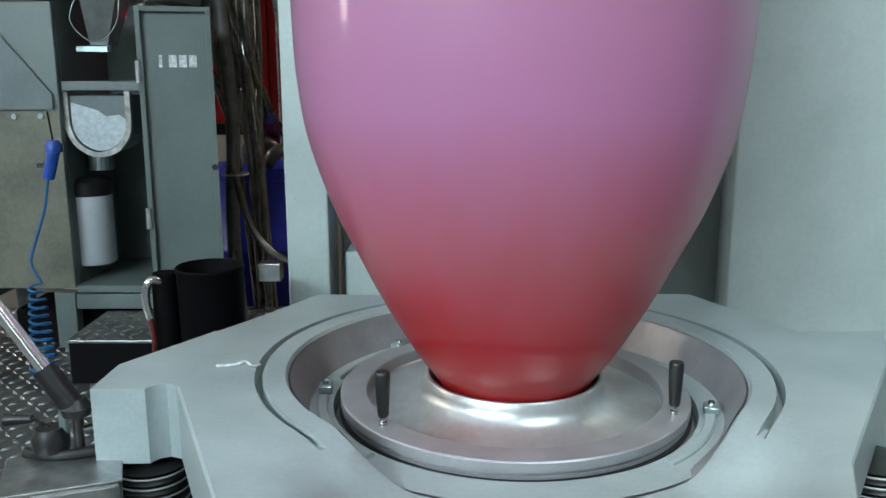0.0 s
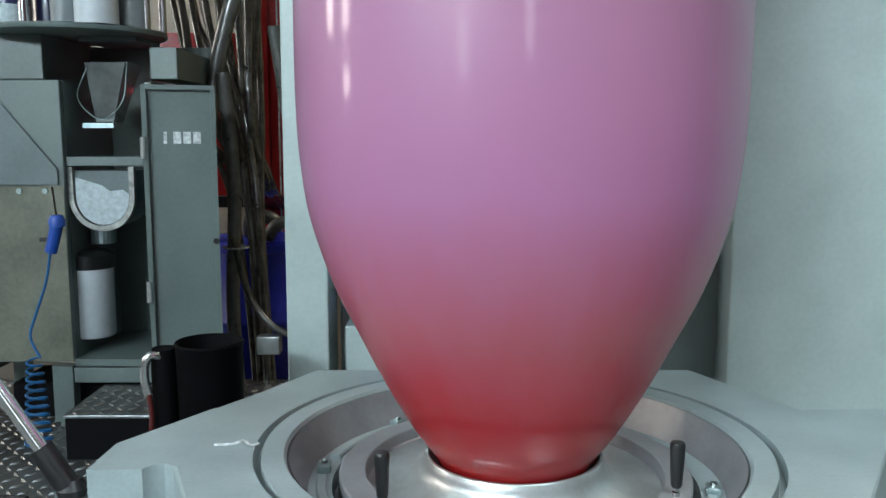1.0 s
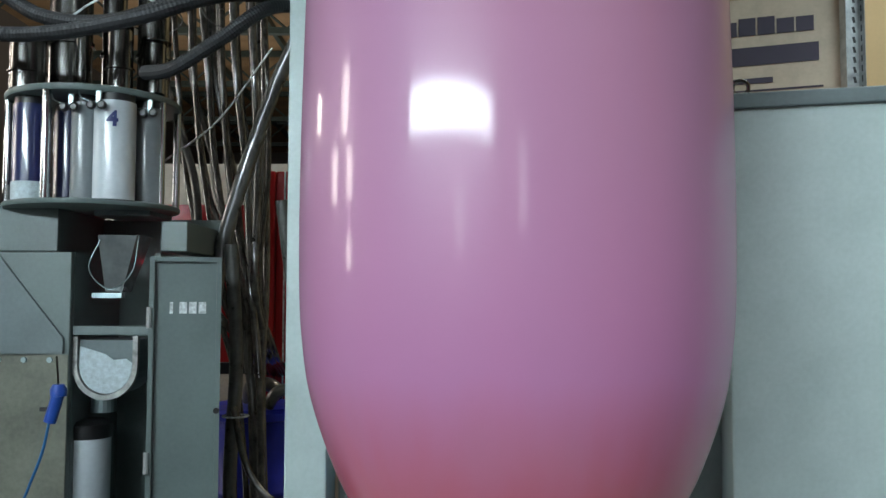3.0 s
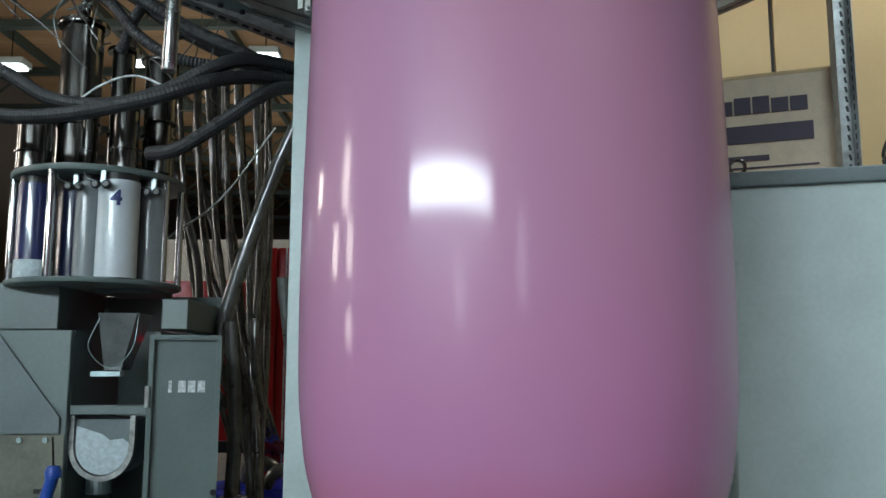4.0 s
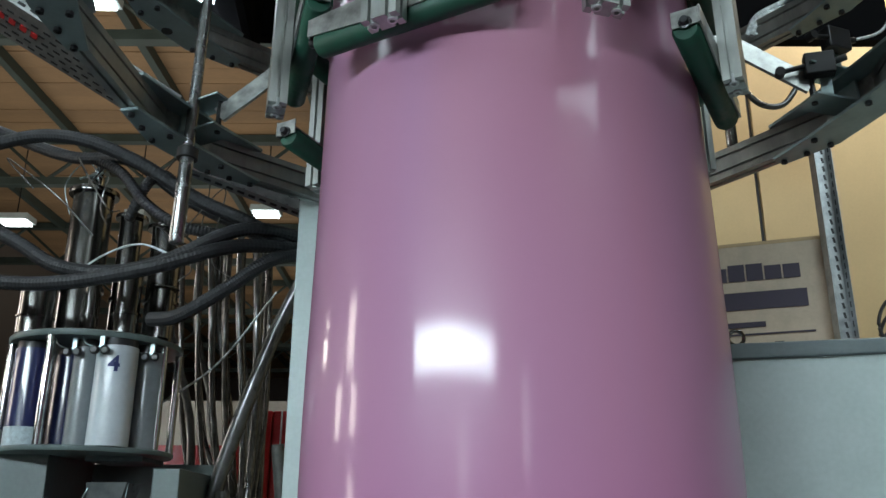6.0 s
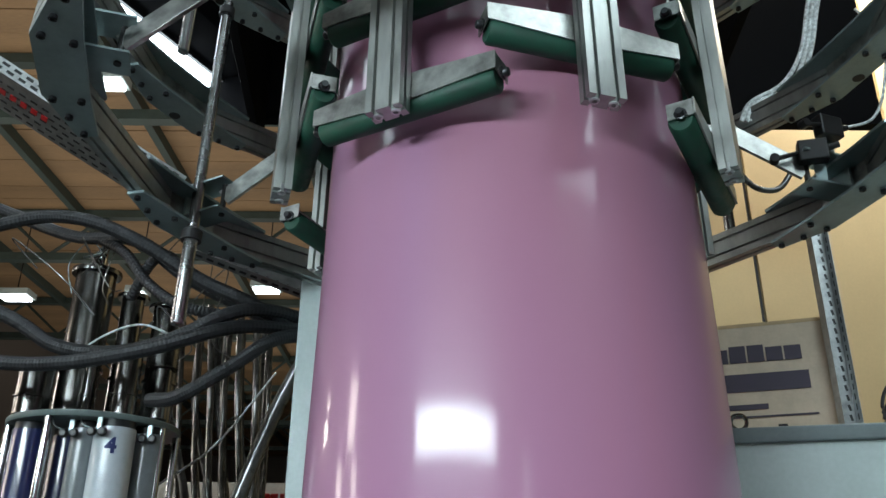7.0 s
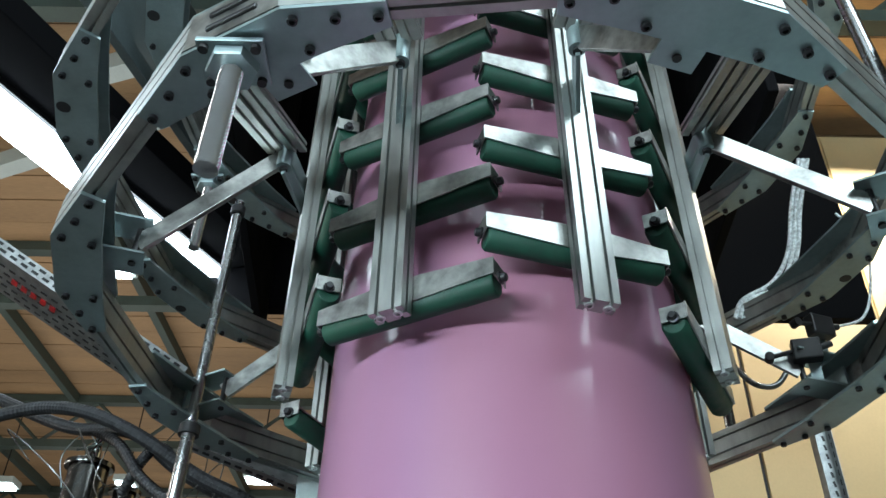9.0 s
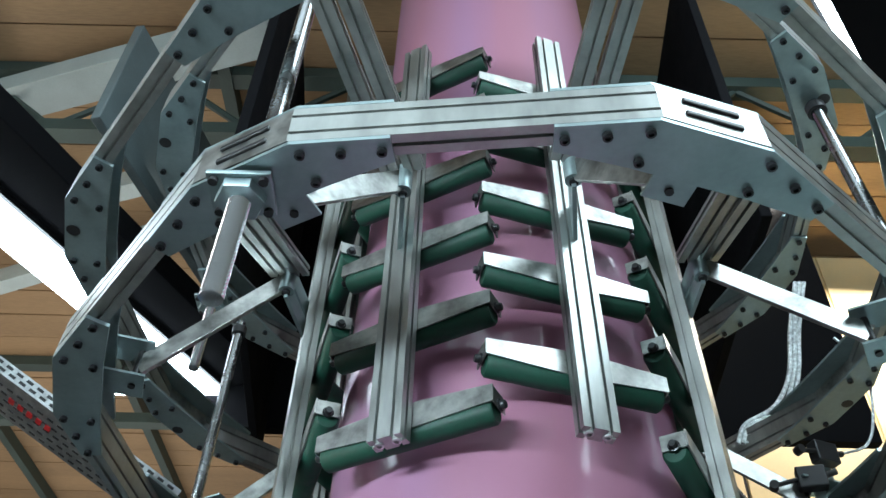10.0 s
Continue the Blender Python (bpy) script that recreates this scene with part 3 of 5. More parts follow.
def cable_trunk(name, a, b, w, d, up, label, cat):
    """A perforated steel cable trunk from a to b."""
    m, n = frame_at(a, b, up)
    t = thing(name, a, label, cat)
    inv = Matrix.Translation(-Vector(a))
    bm = bmesh.new()
    part("web", box(bm, -w / 2, -d / 2, 0, w / 2, -d / 2 + 0.003, n, m=inv @ m), GALV, t)
    part("flange", box(bmesh.new(), -w / 2, -d / 2 + 0.0032, 0, -w / 2 + 0.003, d / 2, n, m=inv @ m), GALV, t)
    part("flange", box(bmesh.new(), w / 2 - 0.003, -d / 2 + 0.0032, 0, w / 2, d / 2, n, m=inv @ m), GALV, t)
    k, z = 0, 0.05
    first = None
    while z < n - 0.05:
        for s in (-1, 1):
            xx = s * w * 0.23
            if first is None:
                first = part("slot", BX(-0.006, -0.0032, -0.014, 0.006, 0.0032, 0.014), BLACK, t, "dark punched slot")
                first.matrix_basis = inv @ m @ pose(xx, -d / 2, z, 0, 12, 0)
            else:
                share(first, t, inv @ m @ pose(xx, -d / 2, z + (0.02 if s > 0 else 0), 0, 12, 0))
            share(first, t, inv @ m @ pose(s * w / 2, 0, z, 0, 0, 90)) if s < 0 else None
        z += 0.045


carton()
cable_trunk("perforated_upright", (1.80, 3.62, 2.46), (1.80, 3.62, 3.75), 0.085, 0.06, (0, -1, 0), "upright perforated galvanised cable trunk on the cabinet", "cable trunk")


def wide_tray(a, b, w, h):
    """A broad perforated tray whose near wall and underside show."""
    t = thing("cable_tray", a, "broad perforated galvanised cable tray sloping down behind the cage", "cable tray")
    d = Vector(b) - Vector(a)
    n = d.length
    d.normalize()
    deep = Vector((-d.y, d.x, 0)).normalized()
    up = d.cross(deep)
    m = Matrix((( *d, ), (*deep, ), (*up, ))).transposed().to_4x4()
    part("floor_sheet", box(bmesh.new(), 0, 0, 0, n, w, 0.003, m=m), GALV, t)
    part("near_wall", box(bmesh.new(), 0, -0.003, 0, n, 0, h, m=m), GALV, t)
    part("far_wall", box(bmesh.new(), 0, w, 0, n, w + 0.003, h, m=m), GALV, t)
    slot = part("slot", BX(-0.016, -0.006, -0.0025, 0.016, 0.006, 0.0055), BLACK, t, "dark punched slot")
    slot.matrix_basis = m @ pose(0.04, 0.05, 0)
    x, k = 0.04, 0
    while x < n - 0.04:
        for j in range(1, 6):
            share(slot, t, m @ pose(x + (0.022 if j % 2 else 0), 0.05 * j + 0.02, 0))
        for j in range(2):
            share(slot, t, m @ pose(x + 0.02 * j, -0.0015, h * (0.3 + 0.4 * j), 90, 0, 0))
        x += 0.055
    for j in range(5):
        part("marking", box(bmesh.new(), 0.95 + 0.05 * j, 0.12, -0.0045, 0.98 + 0.05 * j, 0.16, -0.0005, m=m), RED, t, "faded red marking bar")
    part("tag", box(bmesh.new(), n - 0.09, 0.02, -0.0045, n - 0.03, 0.06, -0.0005, m=m), CARD, t, "pale paper tag")


wide_tray((-2.66, 2.5, 4.35), (-1.2, 3.3, 3.63), 0.30, 0.065)
cable_trunk("cable_tray", (-1.0, 2.95, 3.22), (-0.35, 3.22, 3.05), 0.12, 0.05, (0.2, -1, 0.3), "perforated galvanised cable tray under the cage", "cable tray")
for k in range(3):
    single("cable", tube([(1.84 + 0.02 * k, 3.55, 2.47), (1.95, 3.5, 2.49 + 0.02 * k), (1.92, 3.56, 2.62 + 0.05 * k), (2.05, 3.6, 2.75 + 0.06 * k), (2.4, 3.7, 2.9)], 0.008, 8), BLACK, "loose black cable on the cabinet top", "cable", "loose cables")
single("red_strip", BX(1.05, 3.30, 2.455, 1.75, 3.50, 2.50, bevel=0.008, m=None), RED, "flat red bar lying on the cabinet", "bar")

# ---- dosing station ----


def dosing_cabinet():
    t = thing("dosing_cabinet", (-1.45, 3.25, 0.6), "grey-green dosing cabinet with open front and door", "cabinet")
    # own space: x from the bay's edge, y from the front, z from the platform
    part("side_panel", BX(-0.34, 0.0, 0.25, 0.0, 0.03, 1.345, bevel=0.004), CAB, t)
    part("lower_panel", BX(-0.338, -0.006, 0.255, -0.002, -0.001, 0.945), STAINED, t, "stained lower panel")
    part("left_post", BX(-0.45, -0.03, 0.2, -0.345, 0.5, 1.35, bevel=0.004), CAB, t)
    part("side_wall", BX(-0.03, 0.034, 0.25, 0.0, 0.52, 1.345), CAB, t)
    part("back_wall", BX(-0.08, 0.50, 0.25, 0.45, 0.52, 1.515), CAB, t)
    part("right_wall", BX(0.31, 0.04, 0.25, 0.335, 0.50, 1.34), CAB, t)
    part("floor_plate", BX(0.002, 0.0, 0.235, 0.34, 0.50, 0.262), CAB, t)
    part("head_box", BX(-0.45, 0.05, 1.35, -0.08, 0.52, 1.535, bevel=0.004), CAB, t)
    part("head_box", BX(0.33, 0.05, 1.35, 0.435, 0.52, 1.47, bevel=0.004), CAB, t)
    # sloping gusset on the front panel
    bm = bmesh.new()
    prism(bm, [(-0.335, 0.0), (-0.29, 0.395), (-0.02, 0.06), (-0.02, 0.0)], 0.0, 0.012, pose(0, -0.004, 0.95, 90, 0, 0))
    part("gusset", bm, PAINT_DARK, t, "dark sloping gusset")
    for k in range(3):
        part("bolt", CY((-0.27 + 0.10 * k, -0.006, 0.925), (-0.27 + 0.10 * k, -0.016, 0.925), 0.011, seg=8), PLATE, t)
    part("shelf", BX(0.002, 0.02, 1.02, 0.30, 0.08, 1.055, bevel=0.003), CAB, t)
    part("dosing_head", BX(0.03, 0.12, 1.50, 0.26, 0.40, 1.56, bevel=0.006), PAINT_DARK, t)
    bm = bmesh.new()
    a = [(0.05, 0.12), (0.21, 0.12), (0.21, 0.30), (0.05, 0.30)]
    b = [(0.07, 0.16), (0.14, 0.16), (0.14, 0.26), (0.07, 0.26)]
    va, vb = [bm.verts.new((x, y, 1.42)) for x, y in a], [bm.verts.new((x, y, 1.19)) for x, y in b]
    bm.faces.new(va), bm.faces.new(vb[::-1])
    for i in range(4):
        bm.faces.new((va[i], va[(i + 1) % 4], vb[(i + 1) % 4], vb[i]))
    part("chute", bm, SMOKE, t, "smoky clear funnel chute")
    part("chute_clamp", BX(0.04, 0.10, 1.165, 0.16, 0.14, 1.185), PLATE, t)
    # round-bottomed weighing hopper with granules behind its clear front
    def u_shape(w, h, n=14):
        return [(-w, h)] + [(-w * math.cos(math.pi * i / n), -w * math.sin(math.pi * i / n) * 1.05) for i in range(n + 1)] + [(w, h)]
    hp = part("weigh_hopper", prism(bmesh.new(), u_shape(0.118, 0.10), 0.0, 0.2, pose(0.128, 0.25, 0.90, 90, 0, 0)), PAINT_DARK, t)
    out, inn = u_shape(0.128, 0.115), u_shape(0.108, 0.115)
    bm = bmesh.new()
    mm = pose(0.128, 0.05, 0.90, 90, 0, 0)
    vo, vi = [[[bm.verts.new(mm @ Vector((x, y, z))) for x, y in o] for z in (0.0, 0.022)] for o in (out, inn)]
    for i in range(len(out) - 1):
        bm.faces.new((vo[0][i], vo[0][i + 1], vo[1][i + 1], vo[1][i]))
        bm.faces.new((vi[0][i], vi[0][i + 1], vi[1][i + 1], vi[1][i]))
        bm.faces.new((vo[1][i], vo[1][i + 1], vi[1][i + 1], vi[1][i]))
        bm.faces.new((vo[0][i], vo[0][i + 1], vi[0][i + 1], vi[0][i]))
    part("hopper_frame", bm, SHEET, hp, "bright bent frame", smooth=40)
    g = [(-0.102, 0.075), (-0.05, 0.06), (0.0, 0.045), (0.03, 0.022), (0.08, 0.028), (0.104, 0.01)]
    bot = [(0.104 * math.cos(math.pi * i / 14), -0.104 * 1.05 * math.sin(math.pi * i / 14)) for i in range(15)]
    part("granule_fill", prism(bmesh.new(), g + bot[1:], 0.0, 0.006, pose(0.128, 0.044, 0.90, 90, 0, 0)), GRANULES, hp, "white plastic granules")
    part("throat", CY((0.06, 0.2, 0.70), (0.06, 0.2, 0.78), 0.05, seg=20), PLATE, t)
    fl = part("filter_drum", lathe([(0, 0.32), (0.08, 0.325), (0.088, 0.335), (0.088, 0.61), (0.0, 0.612)], 32, (0.02, 0.15, 0)), WHITE_TUBE, t, "milky white dust filter drum", smooth=40)
    part("lid", lathe([(0.09, 0.605), (0.093, 0.61), (0.093, 0.66), (0.07, 0.675), (0, 0.676)], 32, (0.02, 0.15, 0)), BLACK, fl, "black drum lid", smooth=40)
    part("indicator", BX(0.21, 0.45, 1.285, 0.235, 0.492, 1.297), LED_RED, t, "small red glowing indicator")
    part("cable", tube([(0.06, 0.12, 1.40), (0.03, 0.09, 1.28), (0.12, 0.08, 1.20), (0.20, 0.10, 1.27), (0.21, 0.14, 1.42)], 0.0024, 6), PLATE, t, "thin grey cable")
    # frame legs
    for lx in (-0.10, 0.0):
        part("leg", BX(lx, 0.02, 0.0, lx + 0.05, 0.07, 0.23), CAB, t) if lx else None
    for lx, ly in ((-0.07, 0.0), (0.34, 0.3), (-0.40, 0.3)):
        part("leg", BX(lx, ly, -0.08, lx + 0.06, ly + 0.06, 0.232, bevel=0.003), CAB, t)
    part("rail", BX(-0.008, 0.005, 0.165, 0.338, 0.055, 0.225, bevel=0.003), CAB, t)
    # open door, seen from its inside
    d = part("door", BX(0.0, 0.0, 0.27, 0.268, 0.022, 1.325, bevel=0.003), CAB, t, "open door with bent edges")
    d.matrix_basis = pose(0.318, -0.03, 0, 0, 0, 16)
    part("edge", BX(0.0, -0.022, 0.27, 0.018, -0.0005, 1.325), CAB, d)
    part("edge", BX(0.25, -0.022, 0.27, 0.268, -0.0005, 1.325), CAB, d)
    part("edge", BX(0.0185, -0.022, 1.307, 0.2495, -0.0005, 1.325), CAB, d)
    for k in range(4):
        x0 = 0.075 + 0.036 * k
        part("lettering", BX(x0, -0.003, 1.105, x0 + (0.012 if k == 0 else 0.028), -0.0005, 1.15), PALE, d, "worn white lettering bars")
    part("hinge", CY((0.0, -0.028, 0.5), (0.0, -0.028, 0.58), 0.009, seg=10), STEEL, d)
    part("hinge", CY((0.0, -0.028, 1.05), (0.0, -0.028, 1.13), 0.009, seg=10), STEEL, d)
    part("lock", CY((0.255, -0.022, 0.73), (0.255, -0.035, 0.73), 0.012, seg=10), BLACK, d)


def turret():
    t = thing("hopper_turret", (-1.44, 3.42, 2.12), "round turret of clear granule hoppers above the cabinet", "hopper")
    part("bottom_disc", lathe([(0, 0.0), (0.335, 0.0), (0.34, 0.006), (0.34, 0.016), (0.335, 0.02), (0, 0.02)], 64), CAB, t, smooth=40)
    part("top_disc", lathe([(0, 0.43), (0.335, 0.43), (0.34, 0.436), (0.34, 0.45), (0.335, 0.454), (0, 0.454)], 64), CAB, t, smooth=40)
    for a in (20, 118, 160, 205, 260, 342):
        x, y = 0.322 * math.cos(radians(a)), 0.322 * math.sin(radians(a))
        part("post", CY((x, y, 0.02), (x, y, 0.43), 0.0155, seg=14), CHROME, t, "bright steel post", smooth=40)
    rows = ((-0.18, -0.17, 0.07, BLUE_TUBE, "dark blue tube"), (0.045, -0.205, 0.052, GREY_TUBE, ""), (0.165, -0.215, 0.078, WHITE_TUBE, "white tube full of granules"), (0.25, -0.085, 0.066, GREY_TUBE, ""), (-0.09, -0.03, 0.065, BLUE_TUBE, "dark blue tube"), (0.10, 0.2, 0.07, GREY_TUBE, ""), (-0.15, 0.18, 0.07, GREY_TUBE, ""))
    for k, (x, y, r, m, lab) in enumerate(rows):
        tu = part("tube", CY((x, y, 0.0205), (x, y, 0.40), r, seg=36), m, t, lab, smooth=40)
        part("cap", lathe([(0, 0.40), (r * 0.93, 0.4), (r * 0.93, 0.429), (0, 0.4295)], 32, (x, y, 0)), BLACK if k != 2 else RUBBER, tu, smooth=40)
        if k == 0:
            part("fill", lathe([(0, 0.021), (r + 0.0015, 0.021), (r + 0.0015, 0.095), (0, 0.0955)], 36, (x, y, 0)), GRANULES, tu, "pale granules at the bottom", smooth=40)
        if k in (1, 2, 3):
            fx = x + (0.03 if k == 3 else -0.03)
            tap = part("toggle", BX(fx - 0.011, y - r - 0.016, 0.37, fx + 0.011, y - r - 0.005, 0.43, bevel=0.003), PLATE, tu, "sheet metal toggle with black knob")
            for dx in (-0.02, 0.02):
                part("knob", lathe([(0, 0), (0.013, 0), (0.017, 0.006), (0.017, 0.018), (0.011, 0.024), (0, 0.024)], 16), BLACK, tap, smooth=40).matrix_basis = pose(fx + dx, y - r - 0.017, 0.372, 90, 0, 0)
            part("toggle_wire", tube([(fx - 0.02, y - r - 0.02, 0.385), (fx - 0.06, y - r - 0.02, 0.40), (fx - 0.08, y - r - 0.005, 0.428)], 0.0025, 6), PLATE, tap, "bent wire")
    # the figure on the white tube
    cu = bpy.data.curves.new("number", "FONT")
    cu.body, cu.size, cu.extrude, cu.align_x, cu.offset = "4", 0.08, 0.0012, "CENTER", 0.003
    ob = new("number", cu)
    bpy.context.view_layer.update()
    me = bpy.data.meshes.new_from_object(ob.evaluated_get(bpy.context.evaluated_depsgraph_get()))
    bpy.data.objects.remove(ob)
    me.materials.clear(), me.materials.append(INK_BLUE)
    fine = bmesh.new()
    fine.from_mesh(me)
    bmesh.ops.triangulate(fine, faces=fine.faces[:])
    bmesh.ops.subdivide_edges(fine, edges=fine.edges[:], cuts=3, use_grid_fill=True)
    fine.to_mesh(me), fine.free()
    for v in me.vertices:
        a, rr = v.co.x / 0.078 + radians(14), 0.0795 + v.co.z
        v.co = (0.165 + rr * math.sin(a), -0.215 - rr * math.cos(a), 0.30 + v.co.y)
    nb = new("number", me)
    nb.parent = t
    nb["label"] = "dark blue figure four"


def loader(x, y, z0, z1, r, big):
    """A stainless vacuum loader on the turret."""
    t = thing("vacuum_loader", (x, y, z0), "polished stainless vacuum loader tube on the turret", "vacuum loader", "vacuum loaders")
    h = z1 - z0
    part("tube", lathe([(0, 0), (r, 0), (r, h * 0.93), (r * 1.0, h * 0.93), (0, h * 0.931)], 36), STAINLESS, t, smooth=40)
    part("clamp_band", lathe([(r, h * 0.30), (r + 0.008, h * 0.305), (r + 0.008, h * 0.33), (r, h * 0.335)], 36), STAINLESS, t, smooth=40)
    part("flange", lathe([(0, h * 0.935), (r + 0.02, h * 0.935), (r + 0.022, h * 0.945), (r + 0.02, h * 0.965), (r * 0.8, h * 0.975), (r * 0.55, h), (0, h * 1.003)], 36), STAINLESS, t, smooth=40)
    if big:
        part("valve", lathe([(0, h), (0.03, h), (0.034, h + 0.02), (0.03, h + 0.06), (0.02, h + 0.07), (0, h + 0.071)], 20), CHROME, t, smooth=40)
        part("elbow", tube([(0.0, 0, h + 0.05), (0.03, -0.01, h + 0.10), (0.07, -0.02, h + 0.09), (0.13, -0.03, h + 0.04)], 0.02, 12), CHROME, t, smooth=60)
        part("lever", CY((-0.06, -0.03, h + 0.03), (0.05, -0.06, h + 0.045), 0.006, seg=8), PLATE, t)
        part("wire", tube([(-r, -0.03, h * 0.8), (-r - 0.03, -0.04, h), (-r * 0.4, -0.05, h + 0.1), (r * 0.5, -0.05, h + 0.03)], 0.003, 6), PLATE, t)


def hose(name, pts, r, m, label, group, rib=0.0, per=8, seg=10):
    single(name, tube(pts, r, seg, per, rib), m, label, "hose", group, smooth=(None if rib else 60))


dosing_cabinet()
turret()
for a in ((-1.52, 3.35, 2.58, 3.26, 0.083, True), (-1.37, 3.42, 2.58, 3.17, 0.048, False), (-1.19, 3.38, 2.58, 3.10, 0.066, False), (-1.276, 3.24, 2.58, 2.84, 0.05, False), (-1.155, 3.3, 2.58, 2.80, 0.04, False), (-1.64, 3.24, 2.58, 2.80, 0.066, False), (-1.44, 3.28, 2.58, 2.86, 0.028, False)):
    loader(*a)

rng = random.Random(5)
R = 0.026
for pts in (
    [(-2.2, 2.95, 3.10), (-1.72, 2.92, 3.27), (-1.45, 2.9, 3.285), (-1.2, 2.92, 3.20), (-0.95, 2.98, 3.06), (-0.72, 3.02, 2.96), (-0.50, 3.3, 2.86)],
    [(-2.2, 2.85, 3.10), (-1.64, 2.88, 2.88), (-1.42, 2.88, 2.76), (-1.2, 2.86, 2.73), (-1.0, 2.86, 2.78), (-0.75, 2.95, 2.93), (-0.52, 3.25, 2.98)],
    [(-2.2, 2.85, 2.78), (-1.64, 2.84, 2.69), (-1.35, 2.82, 2.68), (-1.05, 2.82, 2.735), (-0.78, 2.92, 2.85), (-0.54, 3.2, 2.93)],
    [(-1.11, 3.05, 2.60), (-0.98, 2.98, 2.60), (-0.80, 2.95, 2.70), (-0.64, 3.0, 2.83), (-0.50, 3.25, 2.92)],
    [(-2.2, 3.3, 3.60), (-1.9, 3.3, 3.48), (-1.6, 3.25, 3.36), (-1.3, 3.15, 3.30), (-1.05, 3.1, 3.12), (-0.8, 3.15, 3.0), (-0.52, 3.4, 2.92)]):
    hose("conveying_hose", pts, R, RUBBER, "thick black ribbed conveying hose sagging across", "conveying hoses", rib=0.0012, per=40, seg=12)
for pts in (
    [(-1.49, 3.22, 3.34), (-1.33, 3.14, 3.24), (-1.18, 3.05, 3.07), (-1.02, 3.0, 2.96), (-0.86, 3.02, 2.93)],
    [(-1.30, 3.2, 3.06), (-1.2, 3.1, 3.18), (-1.12, 3.08, 3.2), (-1.02, 3.1, 3.08)]):
    hose("loader_hose", pts, 0.02, RUBBER, "black corrugated hose from a vacuum loader", "loader hoses", rib=0.003, per=24, seg=12)
for k in range(6):
    x = rng.uniform(-1.7, -0.9)
    y = rng.uniform(3.0, 3.25)
    z = rng.uniform(2.9, 3.3)
    hose("wire", [(x, y, z), (x + rng.uniform(-0.1, 0.15), y - 0.05, z + rng.uniform(0.05, 0.14)), (x + rng.uniform(0.05, 0.25), y - 0.03, z - rng.uniform(0.0, 0.15)), (x + rng.uniform(0.1, 0.3), y, z - rng.uniform(0.1, 0.3))], 0.0028, HOSE_GREY if k % 2 else HOSE, "thin shiny cable looping round the loaders", "thin cables", seg=6)
hose("wire", [(-1.35, 2.9, 2.74), (-1.22, 2.85, 2.80), (-1.1, 2.84, 2.83), (-0.98, 2.86, 2.79)], 0.004, PALE, "thin pale cable beside the hoses", "thin cables", seg=6)

# the bundle of clear conveying hoses behind the cabinet
for k in range(20):
    u = k / 19
    x0 = -1.34 + 0.50 * u + rng.uniform(-0.03, 0.03)
    y0 = 3.85 + rng.uniform(0, 0.4)
    x1 = -0.96 + 0.13 * u + rng.uniform(-0.012, 0.012)
    y1 = 3.80 + 0.3 * (y0 - 3.85)
    pts = [(x0, y0 - 0.1, 3.25), (x0 + rng.uniform(-0.02, 0.02), y0, 2.85), (x0 + 0.25 * (x1 - x0) + rng.uniform(-0.04, 0.04), y0, 2.35), (x0 + 0.7 * (x1 - x0) + rng.uniform(-0.05, 0.05), 0.5 * (y0 + y1), 1.8)]
    if k % 4 == 1:      # down in front of the drum
        pts += [(x1 + 0.03 + rng.uniform(-0.015, 0.015), y1, 1.25), (x1 + 0.07 + rng.uniform(-0.03, 0.04), y1 - 0.02, 0.0)]
    else:               # down behind the drum
        pts += [(x1 + rng.uniform(-0.02, 0.02), 4.1, 1.5), (x1 - 0.02, 4.68, 1.2), (x1 - 0.02, 4.74, 0.0)]
    hose("bundle_hose", pts, rng.uniform(0.013, 0.021), HOSE if k % 3 else HOSE_GREY, "grey clear conveying hose hanging in a bundle", "bundled hoses", per=6)
hose("bundle_hose", [(-0.60, 3.65, 3.02), (-0.76, 3.7, 2.7), (-0.93, 3.72, 2.2), (-1.0, 3.72, 1.9), (-1.03, 3.72, 1.55), (-1.03, 3.72, 1.14)], 0.034, HOSE_GREY, "thick grey hose slanting in front of the bundle", "bundled hoses")
hose("bundle_hose", [(-0.93, 3.65, 2.0), (-0.90, 3.66, 1.5), (-0.92, 3.66, 1.0), (-0.9, 3.66, 0.5)], 0.03, HOSE_GREY, "grey hose hanging upright in the bundle", "bundled hoses")
hose("bundle_hose", [(-0.72, 3.7, 2.2), (-0.69, 3.72, 1.95), (-0.66, 3.74, 1.7), (-0.66, 3.8, 1.4)], 0.028, HOSE_GREY, "grey hose hanging by the post", "bundled hoses")
hose("bundle_hose", [(-0.90, 3.62, 1.3), (-0.84, 3.62, 1.05), (-0.74, 3.6, 0.92), (-0.62, 3.6, 0.86)], 0.016, HOSE, "clear hose bending down out of the bundle", "bundled hoses")
hose("tie_cord", [(-1.25, 3.72, 2.38), (-1.0, 3.66, 2.55), (-0.75, 3.6, 2.86)], 0.005, PALE, "thin pale cord across the hoses", "cords", seg=6)
single("cable_tie", lathe([(0.055, 0), (0.06, 0.004), (0.055, 0.008)], 16, (-0.9, 3.66, 1.25)), PALE, "pale tie round the hoses", "cable tie")
single("hose_clamp", BX(-0.80, 3.55, 0.80, -0.70, 3.62, 0.88, bevel=0.006), GALV, "small bright metal clamp on the hoses", "clamp")


